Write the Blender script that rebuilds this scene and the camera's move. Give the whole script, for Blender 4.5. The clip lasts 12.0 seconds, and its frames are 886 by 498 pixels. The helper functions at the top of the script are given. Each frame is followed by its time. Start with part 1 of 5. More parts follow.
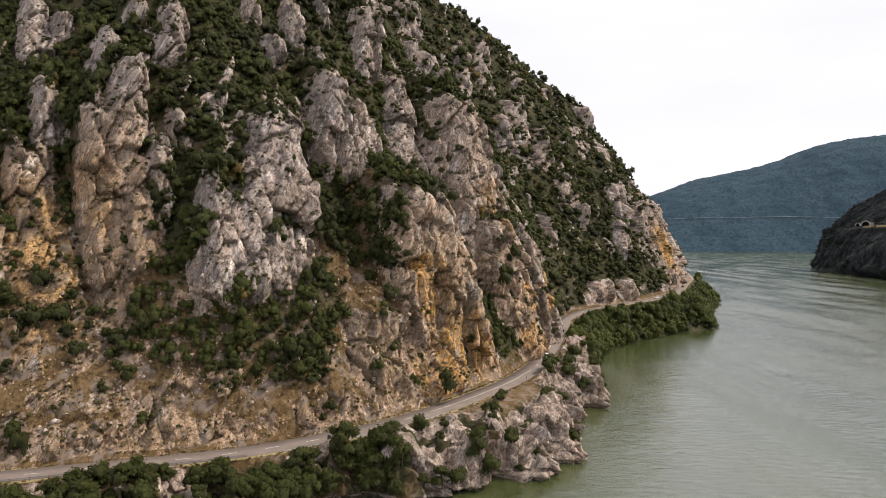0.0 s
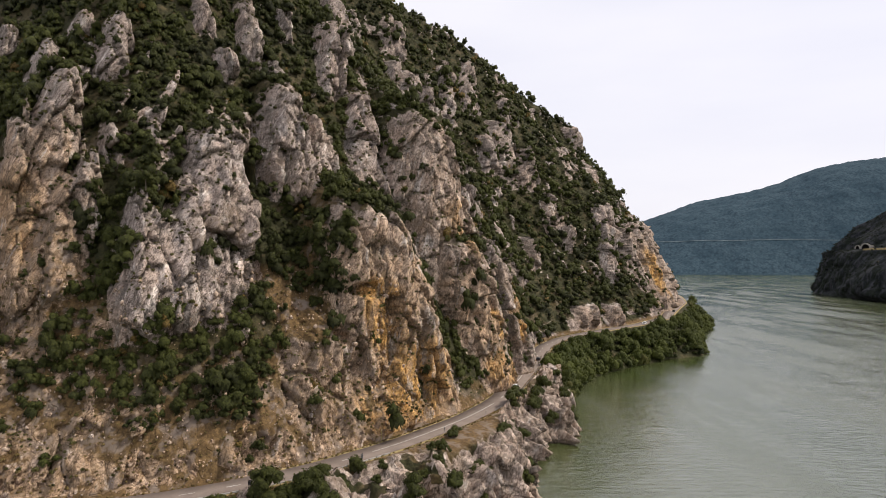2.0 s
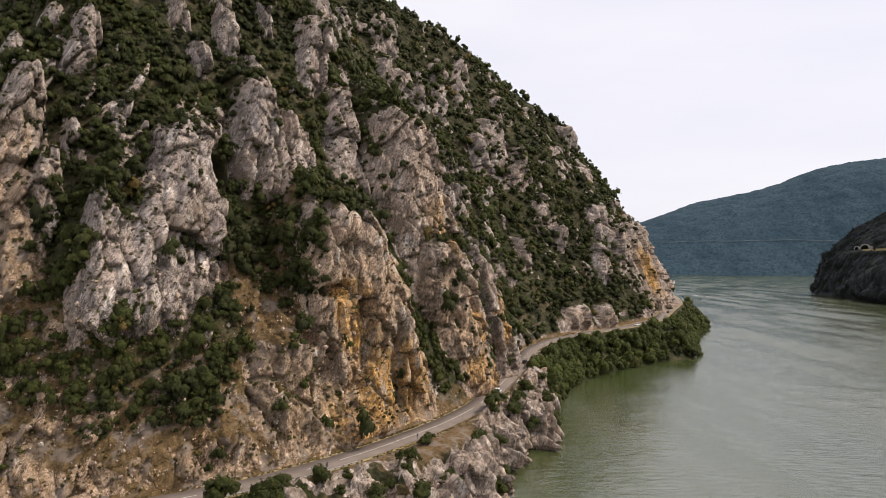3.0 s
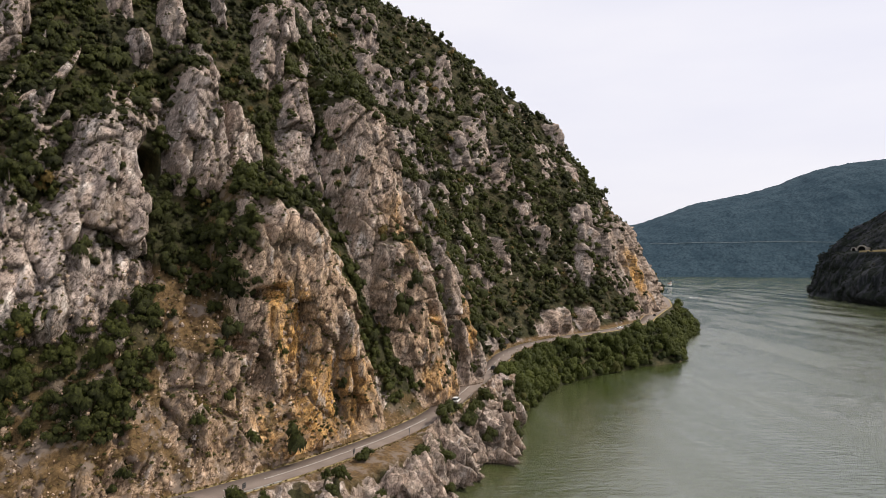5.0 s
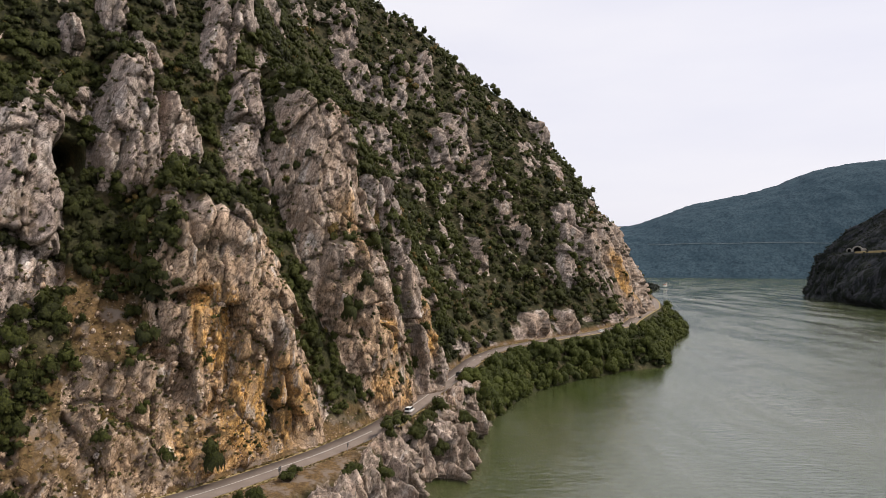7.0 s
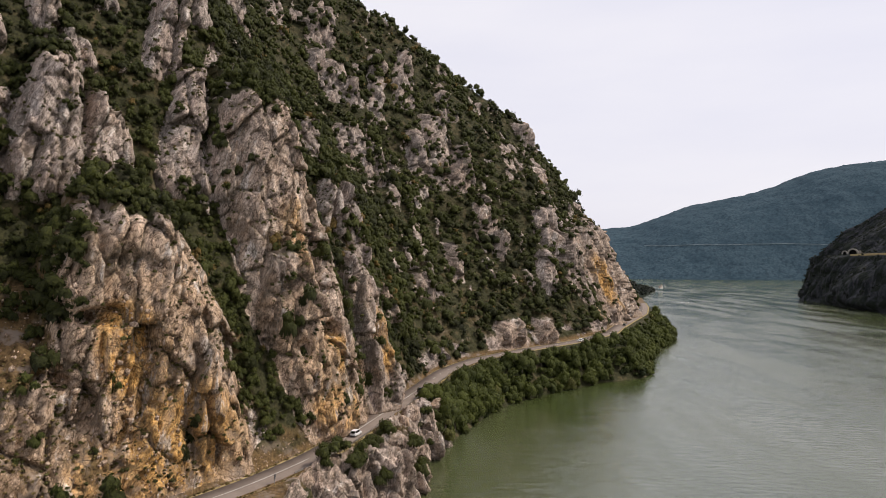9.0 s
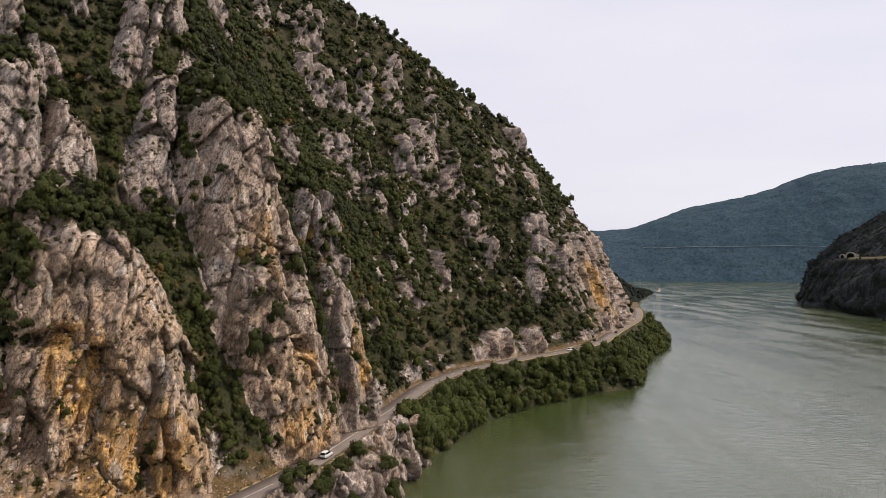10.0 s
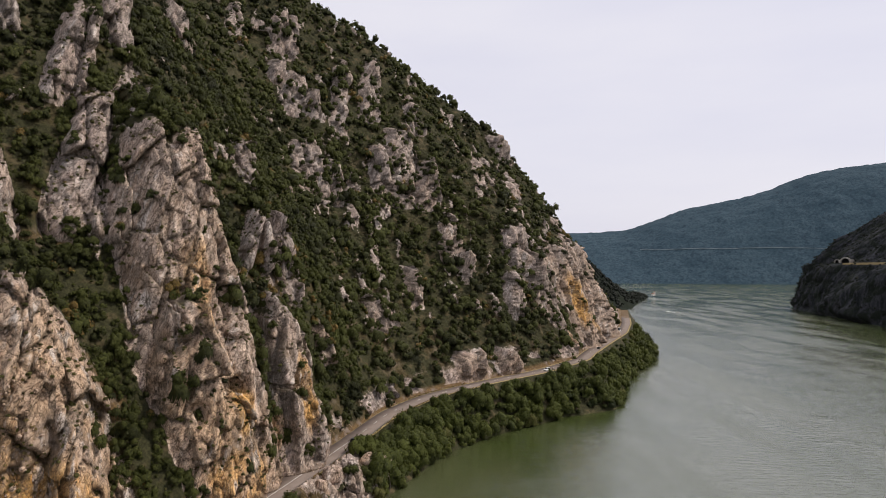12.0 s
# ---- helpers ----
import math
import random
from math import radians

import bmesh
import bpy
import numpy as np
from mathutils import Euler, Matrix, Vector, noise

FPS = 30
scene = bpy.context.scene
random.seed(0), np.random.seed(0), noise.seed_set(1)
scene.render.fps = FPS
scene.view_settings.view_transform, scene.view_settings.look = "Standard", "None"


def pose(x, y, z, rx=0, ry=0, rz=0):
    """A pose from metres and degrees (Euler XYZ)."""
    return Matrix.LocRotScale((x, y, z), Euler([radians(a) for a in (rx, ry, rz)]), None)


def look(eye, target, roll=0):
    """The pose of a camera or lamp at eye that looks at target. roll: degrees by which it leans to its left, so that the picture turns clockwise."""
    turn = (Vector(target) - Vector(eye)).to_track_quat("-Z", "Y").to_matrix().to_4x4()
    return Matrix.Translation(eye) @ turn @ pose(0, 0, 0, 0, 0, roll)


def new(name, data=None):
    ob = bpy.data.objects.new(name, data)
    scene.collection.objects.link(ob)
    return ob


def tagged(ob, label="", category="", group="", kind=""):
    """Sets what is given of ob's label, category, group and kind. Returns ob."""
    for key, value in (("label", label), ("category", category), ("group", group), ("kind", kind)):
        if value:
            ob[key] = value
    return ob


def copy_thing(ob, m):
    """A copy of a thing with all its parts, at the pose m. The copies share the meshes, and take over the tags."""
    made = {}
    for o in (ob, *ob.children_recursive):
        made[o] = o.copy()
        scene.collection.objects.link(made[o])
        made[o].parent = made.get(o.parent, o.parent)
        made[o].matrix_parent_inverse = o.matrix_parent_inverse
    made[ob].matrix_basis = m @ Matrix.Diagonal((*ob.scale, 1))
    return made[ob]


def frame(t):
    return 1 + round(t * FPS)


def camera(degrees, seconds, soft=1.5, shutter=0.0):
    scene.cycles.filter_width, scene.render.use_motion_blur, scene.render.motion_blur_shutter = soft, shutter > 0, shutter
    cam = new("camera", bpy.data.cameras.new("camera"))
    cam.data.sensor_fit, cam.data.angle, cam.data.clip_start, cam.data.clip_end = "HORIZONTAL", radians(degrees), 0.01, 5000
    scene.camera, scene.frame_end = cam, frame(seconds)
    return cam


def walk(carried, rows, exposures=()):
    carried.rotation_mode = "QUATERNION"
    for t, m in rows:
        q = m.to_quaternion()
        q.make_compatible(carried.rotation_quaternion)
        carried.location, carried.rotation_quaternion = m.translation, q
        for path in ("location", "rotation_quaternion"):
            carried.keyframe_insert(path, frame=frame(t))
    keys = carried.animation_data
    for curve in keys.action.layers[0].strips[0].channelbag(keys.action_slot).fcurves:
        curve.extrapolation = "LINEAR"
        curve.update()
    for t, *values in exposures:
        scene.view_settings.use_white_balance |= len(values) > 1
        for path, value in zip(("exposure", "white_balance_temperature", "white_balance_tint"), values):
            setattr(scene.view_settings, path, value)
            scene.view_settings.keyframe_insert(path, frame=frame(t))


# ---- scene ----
import itertools

cam = camera(67.6, 12.0, soft=0.75)
METRES, EYE, TILT, LEAN, TURN = 120.0, 58.0, -0.9, 0.0, 0.0
ROWS = [
    (0.0, 0.0, 0.0, 0.0, -0.0, 0.0, -0.0),
    (0.5, 0.0292, 0.0282, 0.0017, 0.06, 0.44, 0.01),
    (1.0, 0.0595, 0.0572, 0.0027, 0.12, 1.46, 0.0),
    (1.5, 0.0899, 0.0859, 0.003, 0.18, 1.96, -0.0),
    (2.0, 0.1209, 0.1151, 0.0036, 0.22, 1.96, -0.02),
    (2.5, 0.1501, 0.1429, 0.0039, 0.25, 1.97, -0.06),
    (3.0, 0.1797, 0.1714, 0.0044, 0.28, 1.98, -0.1),
    (5.0, 0.3003, 0.2842, 0.0049, 0.32, 2.1, -0.12),
    (5.5, 0.3288, 0.3108, 0.0052, 0.31, 2.12, -0.12),
    (6.0, 0.3582, 0.3387, 0.0054, 0.29, 2.14, -0.13),
    (6.5, 0.3877, 0.3665, 0.0056, 0.27, 2.16, -0.15),
    (7.0, 0.4173, 0.3945, 0.0067, 0.28, 2.17, -0.16),
    (9.0, 0.535, 0.5049, 0.0355, 0.23, 2.26, -0.12),
    (9.5, 0.5655, 0.5334, 0.0515, 0.22, 2.31, -0.11),
    (10.0, 0.5933, 0.5587, 0.0675, 0.2, 2.37, -0.1),
    (10.5, 0.6229, 0.5849, 0.0858, 0.2, 2.41, -0.06),
    (11.0, 0.6521, 0.6118, 0.1039, 0.17, 2.44, -0.04),
    (11.5, 0.6819, 0.6391, 0.1231, 0.15, 2.44, -0.01),
    (12.0, 0.7117, 0.6651, 0.1423, 0.13, 2.41, 0.01),
]
EXPOSURES = [(0.0, 0.09, 6600, 12), (1.0, 0.03, 6600, 12), (3.0, -0.06, 6600, 12), (6.0, -0.1, 6600, 12), (9.0, -0.15, 6600, 13), (12.0, -0.27, 6500, 14)]
walk(cam, [(t, pose(0, 0, EYE, TILT, LEAN, TURN) @ pose(METRES * x, METRES * y, METRES * z, 90 + pitch, roll, yaw)) for t, x, y, z, yaw, pitch, roll in ROWS], EXPOSURES)

# ---- world, sun ----
SUN_ELEVATION, SUN_TURN = 50.0, 86.0   # degrees; the turn is the compass way that the light comes from, clockwise from +y
world = bpy.data.worlds.new("hazy_sky")
scene.world = world
world.use_nodes = True
_n, _l = world.node_tree.nodes, world.node_tree.links
_n.clear()
_out = _n.new("ShaderNodeOutputWorld")
_bg = _n.new("ShaderNodeBackground")
_sky = _n.new("ShaderNodeTexSky")
_sky.sky_type, _sky.sun_disc = "NISHITA", False
_sky.sun_elevation, _sky.sun_rotation = radians(SUN_ELEVATION), radians(SUN_TURN)
_sky.air_density, _sky.dust_density = 1.0, 4.0
_coord = _n.new("ShaderNodeTexCoord")
_map = _n.new("ShaderNodeMapping")
_map.inputs["Scale"].default_value = (1.2, 1.2, 5.0)
_cloud = _n.new("ShaderNodeTexNoise")
_cloud.inputs["Scale"].default_value, _cloud.inputs["Detail"].default_value = 1.6, 5.0
_ramp = _n.new("ShaderNodeValToRGB")
_ramp.color_ramp.elements[0].position, _ramp.color_ramp.elements[0].color = 0.3, (7.3, 7.4, 8.3, 1)
_ramp.color_ramp.elements[1].position, _ramp.color_ramp.elements[1].color = 0.7, (8.2, 8.2, 8.7, 1)
_mix = _n.new("ShaderNodeMix")
_mix.data_type, _mix.inputs["Factor"].default_value = "RGBA", 0.88
_l.new(_coord.outputs["Generated"], _map.inputs["Vector"])
_l.new(_map.outputs["Vector"], _cloud.inputs["Vector"])
_l.new(_cloud.outputs["Fac"], _ramp.inputs["Fac"])
_l.new(_sky.outputs["Color"], _mix.inputs["A"])
_l.new(_ramp.outputs["Color"], _mix.inputs["B"])
_l.new(_mix.outputs["Result"], _bg.inputs["Color"])
_bg.inputs["Strength"].default_value = 0.128
_l.new(_bg.outputs["Background"], _out.inputs["Surface"])

sun = new("sun", bpy.data.lights.new("sun", "SUN"))
sun.data.energy, sun.data.angle, sun.data.color = 3.3, radians(3), (1.0, 0.93, 0.82)
_se, _st = radians(SUN_ELEVATION), radians(SUN_TURN)
sun.matrix_world = look((300 * math.sin(_st) * math.cos(_se), 300 * math.cos(_st) * math.cos(_se), 300 * math.sin(_se) + 60), (0, 0, 60))


# ---- materials ----
class Nodes:
    """A short way to write a node material."""

    def __init__(self, name):
        self.mat = bpy.data.materials.new(name)
        self.mat.use_nodes = True
        self.n, self.l = self.mat.node_tree.nodes, self.mat.node_tree.links
        self.n.clear()
        self.out = self.n.new("ShaderNodeOutputMaterial")
        self.bsdf = self.n.new("ShaderNodeBsdfPrincipled")
        self.l.new(self.bsdf.outputs[0], self.out.inputs["Surface"])

    def put(self, value, socket):
        if isinstance(value, bpy.types.NodeSocket):
            self.l.new(value, socket)
        elif isinstance(value, tuple) and len(value) == 3 and socket.type == "RGBA":
            socket.default_value = (*value, 1)
        else:
            socket.default_value = value

    def coords(self, scale=(1, 1, 1), turn=(0, 0, 0)):
        c, m = self.n.new("ShaderNodeTexCoord"), self.n.new("ShaderNodeMapping")
        m.inputs["Scale"].default_value = scale
        m.inputs["Rotation"].default_value = turn
        self.l.new(c.outputs["Object"], m.inputs["Vector"])
        return m.outputs["Vector"]

    def leaning(self, size, turn):
        """Coordinates stretched by size along axes that are turned by these degrees."""
        c, m = self.n.new("ShaderNodeTexCoord"), self.n.new("ShaderNodeMapping")
        m.vector_type = "TEXTURE"
        m.inputs["Scale"].default_value = size
        m.inputs["Rotation"].default_value = [radians(a) for a in turn]
        self.l.new(c.outputs["Object"], m.inputs["Vector"])
        return m.outputs["Vector"]

    def noise(self, vec, scale, detail=4, rough=0.55, warp=0.0):
        t = self.n.new("ShaderNodeTexNoise")
        self.l.new(vec, t.inputs["Vector"])
        t.inputs["Scale"].default_value, t.inputs["Detail"].default_value = scale, detail
        t.inputs["Roughness"].default_value, t.inputs["Distortion"].default_value = rough, warp
        return t.outputs["Fac"]

    def cell(self, vec, scale, feature="DISTANCE_TO_EDGE", out="Distance"):
        t = self.n.new("ShaderNodeTexVoronoi")
        t.feature = feature
        self.l.new(vec, t.inputs["Vector"])
        t.inputs["Scale"].default_value = scale
        return t.outputs[out]

    def ramp(self, fac, a, b, lo=0.0, hi=1.0):
        t = self.n.new("ShaderNodeMapRange")
        t.interpolation_type = "SMOOTHSTEP"
        self.put(fac, t.inputs["Value"])
        for k, val in (("From Min", a), ("From Max", b), ("To Min", lo), ("To Max", hi)):
            t.inputs[k].default_value = val
        return t.outputs["Result"]

    def mix(self, fac, a, b, kind="MIX"):
        t = self.n.new("ShaderNodeMix")
        t.data_type, t.blend_type = "RGBA", kind
        self.put(fac, t.inputs["Factor"])
        self.put(a, t.inputs["A"])
        self.put(b, t.inputs["B"])
        return t.outputs["Result"]

    def math(self, op, a, b=0.0):
        t = self.n.new("ShaderNodeMath")
        t.operation = op
        self.put(a, t.inputs[0])
        self.put(b, t.inputs[1])
        return t.outputs[0]

    def attribute(self, name):
        t = self.n.new("ShaderNodeAttribute")
        t.attribute_name = name
        return t.outputs["Fac"]

    def chance(self):
        return self.n.new("ShaderNodeObjectInfo").outputs["Random"]

    def island(self):
        return self.n.new("ShaderNodeNewGeometry").outputs["Random Per Island"]

    def bump(self, height, strength, distance, after=None):
        t = self.n.new("ShaderNodeBump")
        t.inputs["Strength"].default_value, t.inputs["Distance"].default_value = strength, distance
        self.l.new(height, t.inputs["Height"])
        if after is not None:
            self.l.new(after, t.inputs["Normal"])
        return t.outputs["Normal"]

    def done(self, colour, roughness=0.8, metallic=0.0, normal=None, spec=0.3):
        self.put(colour, self.bsdf.inputs["Base Color"])
        self.put(roughness, self.bsdf.inputs["Roughness"])
        self.put(metallic, self.bsdf.inputs["Metallic"])
        self.put(spec, self.bsdf.inputs["Specular IOR Level"])
        if normal is not None:
            self.l.new(normal, self.bsdf.inputs["Normal"])
        return self.mat


def limestone(m, ochre):
    """The colour and relief of the cliff's rock."""
    p, tall = m.coords(), m.leaning((1, 1, 4), (0, 16, 39.8))
    big, mid, fine = m.noise(p, 0.05, 4), m.noise(tall, 0.35, 8, 0.68, 0.8), m.noise(p, 1.6, 7, 0.72)
    col = m.mix(m.ramp(mid, 0.38, 0.60), (0.35, 0.292, 0.263), (0.565, 0.497, 0.455))
    col = m.mix(m.ramp(big, 0.42, 0.62, 0.0, 0.45), col, (0.55, 0.43, 0.355))
    col = m.mix(m.ramp(m.noise(p, 0.16, 5, 0.6), 0.52, 0.70, 0.0, 0.5), col, (0.36, 0.35, 0.355))
    rust = m.math("MULTIPLY", ochre, m.ramp(m.noise(tall, 0.13, 5, 0.6, 0.6), 0.30, 0.50, 0.45, 1.0))
    col = m.mix(rust, col, m.mix(m.ramp(fine, 0.35, 0.65), (0.68, 0.35, 0.09), (0.84, 0.55, 0.22)))
    pale = m.ramp(m.noise(tall, 0.22, 7, 0.7, 0.4), 0.55, 0.64, 0.0, 0.8)
    col = m.mix(pale, col, (0.76, 0.71, 0.66))
    moss = m.ramp(m.noise(p, 0.55, 7, 0.7), 0.60, 0.66, 0.0, 0.55)
    col = m.mix(moss, col, (0.10, 0.09, 0.04))
    crack = m.ramp(m.cell(m.leaning((1, 1, 2.6), (0, 30, 39.8)), 0.42), 0.0, 0.035, 0.25, 1.0)
    crack2 = m.ramp(m.cell(m.leaning((1, 1, 2.0), (0, -20, 39.8)), 1.0), 0.0, 0.05, 0.75, 1.0)
    col = m.mix(m.math("MULTIPLY", crack, crack2), m.mix(1.0, col, (0.42, 0.38, 0.35), "MULTIPLY"), col)
    beds = m.noise(m.leaning((4.5, 4.5, 0.55), (0, -58, 39.8)), 0.8, 6, 0.7, 0.5)
    col = m.mix(1.0, col, m.mix(m.ramp(beds, 0.38, 0.60), (0.80, 0.79, 0.78), (1.08, 1.075, 1.07)), "MULTIPLY")
    col = m.mix(1.0, col, m.mix(m.ramp(fine, 0.36, 0.64), (0.84, 0.83, 0.82), (1.10, 1.095, 1.09)), "MULTIPLY")
    chips = m.cell(m.leaning((1, 1, 2.4), (0, 24, 39.8)), 0.75, "F1", "Color")
    slabs = m.cell(m.leaning((1, 1.4, 2.8), (0, 34, 30)), 0.24, "F1", "Color")
    col = m.mix(1.0, col, m.mix(chips, (0.76, 0.75, 0.745), (1.2, 1.19, 1.17)), "MULTIPLY")
    col = m.mix(1.0, col, m.mix(slabs, (0.80, 0.795, 0.79), (1.16, 1.155, 1.15)), "MULTIPLY")
    for turn, size in ((22, 0.32), (-34, 0.5), (64, 0.8)):
        wave = m.noise(m.leaning((1, 1, 3.2), (0, turn, 39.8)), size, 5, 0.6, 0.2)
        vein = m.ramp(m.math("ABSOLUTE", m.math("SUBTRACT", wave, 0.5)), 0.0, 0.020, 0.85, 0.0)
        col = m.mix(vein, col, m.mix(1.0, col, (0.24, 0.21, 0.19), "MULTIPLY"))
    # highlights painted on the rock: scattered spots of brighter base colour
    painted_glint = m.ramp(m.noise(m.leaning((1, 1, 2.6), (0, 30, 39.8)), 1.1, 6, 0.7), 0.56, 0.66, 0.0, 0.4)
    col = m.mix(painted_glint, col, m.mix(1.0, col, (1.65, 1.63, 1.6), "MULTIPLY"))
    grit = m.noise(p, 4.5, 5, 0.75)
    col = m.mix(1.0, col, m.mix(m.ramp(grit, 0.38, 0.62), (0.86, 0.85, 0.84), (1.09, 1.085, 1.08)), "MULTIPLY")
    seam = m.math("MULTIPLY", m.attribute("joint"), m.ramp(m.noise(p, 0.9, 5, 0.7), 0.30, 0.55))
    col = m.mix(m.math("MULTIPLY", seam, 0.7), col, (0.075, 0.066, 0.05))
    n = m.bump(m.noise(tall, 0.9, 10, 0.72), 0.4, 0.5)
    n = m.bump(beds, 0.3, 0.4, n)
    n = m.bump(m.math("MULTIPLY", crack, crack2), 0.6, 0.35, n)
    n = m.bump(chips, 0.45, 0.4, n)
    return col, n


def hillside_material():
    m = Nodes("limestone_hillside")
    rock, dry = m.attribute("rock"), m.attribute("dry")
    p = m.coords()
    col, n = limestone(m, m.attribute("ochre"))
    fine, mid = m.noise(p, 1.1, 6, 0.7), m.noise(p, 0.22, 5, 0.6)
    green = m.mix(m.ramp(fine, 0.35, 0.65), (0.020, 0.021, 0.009), (0.052, 0.050, 0.020))
    green = m.mix(m.ramp(mid, 0.5, 0.7), green, (0.10, 0.078, 0.04))
    straw = m.mix(m.ramp(fine, 0.35, 0.65), (0.085, 0.052, 0.024), (0.185, 0.118, 0.052))
    straw = m.mix(m.ramp(mid, 0.50, 0.62), straw, (0.20, 0.155, 0.12))
    col = m.mix(m.math("MULTIPLY", dry, m.ramp(mid, 0.40, 0.60, 0.1, 0.75)), col, straw)
    ground = m.mix(dry, green, straw)
    edge = m.math("ADD", rock, m.math("MULTIPLY", m.math("SUBTRACT", m.noise(p, 0.6, 5, 0.7), 0.5), 1.1))
    col = m.mix(m.ramp(edge, 0.4, 0.6), ground, col)
    return m.done(col, 0.92, 0, n, 0.2)


def rock_material():
    m = Nodes("limestone")
    col, n = limestone(m, m.math("MULTIPLY", m.chance(), 0.3))
    return m.done(col, 0.9, 0, n, 0.2)


def leaf_material(name, dark, light, old):
    m = Nodes(name)
    tint = m.attribute("tint")
    one = m.island()
    # tint carries the crowns' painted shade: dark colour low, light colour on top
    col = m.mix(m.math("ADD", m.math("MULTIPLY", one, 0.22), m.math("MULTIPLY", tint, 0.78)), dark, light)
    col = m.mix(m.ramp(tint, 0.86, 0.97, 0.0, 0.8), col, old)
    p = m.coords()
    spray = m.noise(p, 2.2, 5, 0.7)
    col = m.mix(1.0, col, m.mix(m.ramp(spray, 0.36, 0.64), (0.5, 0.52, 0.5), (1.3, 1.28, 1.2)), "MULTIPLY")
    m.done(col, 0.7, 0, m.bump(spray, 0.9, 0.5), 0.2)
    thin = m.n.new("ShaderNodeBsdfTranslucent")
    m.put(m.mix(1.0, col, (0.9, 1.0, 0.5), "MULTIPLY"), thin.inputs["Color"])
    both = m.n.new("ShaderNodeMixShader")
    both.inputs[0].default_value = 0.16
    m.l.new(m.bsdf.outputs[0], both.inputs[1])
    m.l.new(thin.outputs[0], both.inputs[2])
    m.l.new(both.outputs[0], m.out.inputs["Surface"])
    return m.mat


def plain(name, colour, roughness=0.6, metallic=0.0, vary=0.15, scale=3.0, spec=0.4):
    m = Nodes(name)
    f = m.noise(m.coords(), scale, 5, 0.6)
    low = tuple(c * (1 - vary) for c in colour)
    high = tuple(min(1, c * (1 + vary)) for c in colour)
    return m.done(m.mix(m.ramp(f, 0.3, 0.7), low, high), roughness, metallic, m.bump(f, 0.15, 0.02), spec)


def asphalt_material():
    m = Nodes("worn_asphalt")
    p = m.coords()
    col = m.mix(m.ramp(m.noise(p, 0.25, 5, 0.6), 0.3, 0.7), (0.175, 0.132, 0.107), (0.25, 0.193, 0.157))
    col = m.mix(m.ramp(m.noise(p, 6, 4, 0.7), 0.35, 0.7), col, (0.17, 0.145, 0.125))
    return m.done(col, 0.9, 0, m.bump(m.noise(p, 14, 3), 0.3, 0.03), 0.25)


def gravel_material():
    m = Nodes("dusty_gravel")
    p = m.coords()
    col = m.mix(m.ramp(m.noise(p, 0.5, 6, 0.7), 0.35, 0.65), (0.22, 0.165, 0.075), (0.37, 0.29, 0.14))
    return m.done(col, 0.95, 0, m.bump(m.noise(p, 3, 5, 0.7), 0.6, 0.15), 0.2)


def water_material():
    m = Nodes("river_water")
    p = m.coords((1, 1, 1), (0, 0, 0.75))
    long = m.coords((0.35, 1.0, 1), (0, 0, 0.5))
    silt = m.noise(m.coords((0.012, 0.004, 1), (0, 0, 0.6)), 1.0, 4)
    col = m.mix(m.ramp(silt, 0.35, 0.65), (0.038, 0.053, 0.011), (0.076, 0.086, 0.038))
    n = m.bump(m.noise(long, 0.55, 6, 0.64, 0.6), 0.55, 0.32)
    n = m.bump(m.noise(p, 0.06, 3, 0.5), 0.28, 1.2, n)
    ruffle = m.ramp(m.noise(m.coords((0.03, 0.006, 1), (0, 0, 0.75)), 1.0, 5, 0.6), 0.40, 0.62, 0.08, 0.26)
    m.done(col, ruffle, 0, n, 0.5)
    m.bsdf.inputs["IOR"].default_value = 2.25
    return m.mat


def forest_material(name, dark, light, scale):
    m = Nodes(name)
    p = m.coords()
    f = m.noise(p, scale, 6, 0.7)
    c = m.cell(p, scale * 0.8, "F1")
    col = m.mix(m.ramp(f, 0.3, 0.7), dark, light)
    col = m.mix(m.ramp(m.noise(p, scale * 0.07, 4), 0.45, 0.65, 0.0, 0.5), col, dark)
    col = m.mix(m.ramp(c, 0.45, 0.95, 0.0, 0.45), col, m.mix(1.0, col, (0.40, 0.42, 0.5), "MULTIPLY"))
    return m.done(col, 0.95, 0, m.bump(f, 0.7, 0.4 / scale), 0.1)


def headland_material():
    m = Nodes("shaded_headland_rock")
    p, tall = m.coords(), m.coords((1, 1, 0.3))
    # rock colours kept dark and bluish to paint in the shadowed face
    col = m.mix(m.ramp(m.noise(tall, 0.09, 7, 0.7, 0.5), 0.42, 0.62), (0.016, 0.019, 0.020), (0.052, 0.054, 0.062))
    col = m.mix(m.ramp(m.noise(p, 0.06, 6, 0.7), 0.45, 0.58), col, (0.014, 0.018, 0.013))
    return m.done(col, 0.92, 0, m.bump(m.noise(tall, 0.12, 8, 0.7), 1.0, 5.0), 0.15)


HEADLAND = headland_material()
HILLSIDE, ROCK = hillside_material(), rock_material()
ASPHALT, GRAVEL, WATER = asphalt_material(), gravel_material(), water_material()
LEAF = leaf_material("broad_leaves", (0.013, 0.015, 0.004), (0.071, 0.080, 0.016), (0.17, 0.105, 0.033))
LEAF_RIVER = leaf_material("riverside_leaves", (0.012, 0.019, 0.004), (0.088, 0.102, 0.018), (0.10, 0.095, 0.03))
# near-black leaf copy: the sunless side's shade is put into its colours
SHADED_LEAF = leaf_material("shaded_scrub_leaves", (0.007, 0.010, 0.008), (0.022, 0.027, 0.018), (0.035, 0.033, 0.021))
STRAW = leaf_material("dry_grass_blades", (0.11, 0.078, 0.032), (0.27, 0.20, 0.085), (0.12, 0.13, 0.045))
LEDGE_GRASS = leaf_material("ledge_grass", (0.045, 0.043, 0.013), (0.125, 0.115, 0.038), (0.19, 0.13, 0.05))
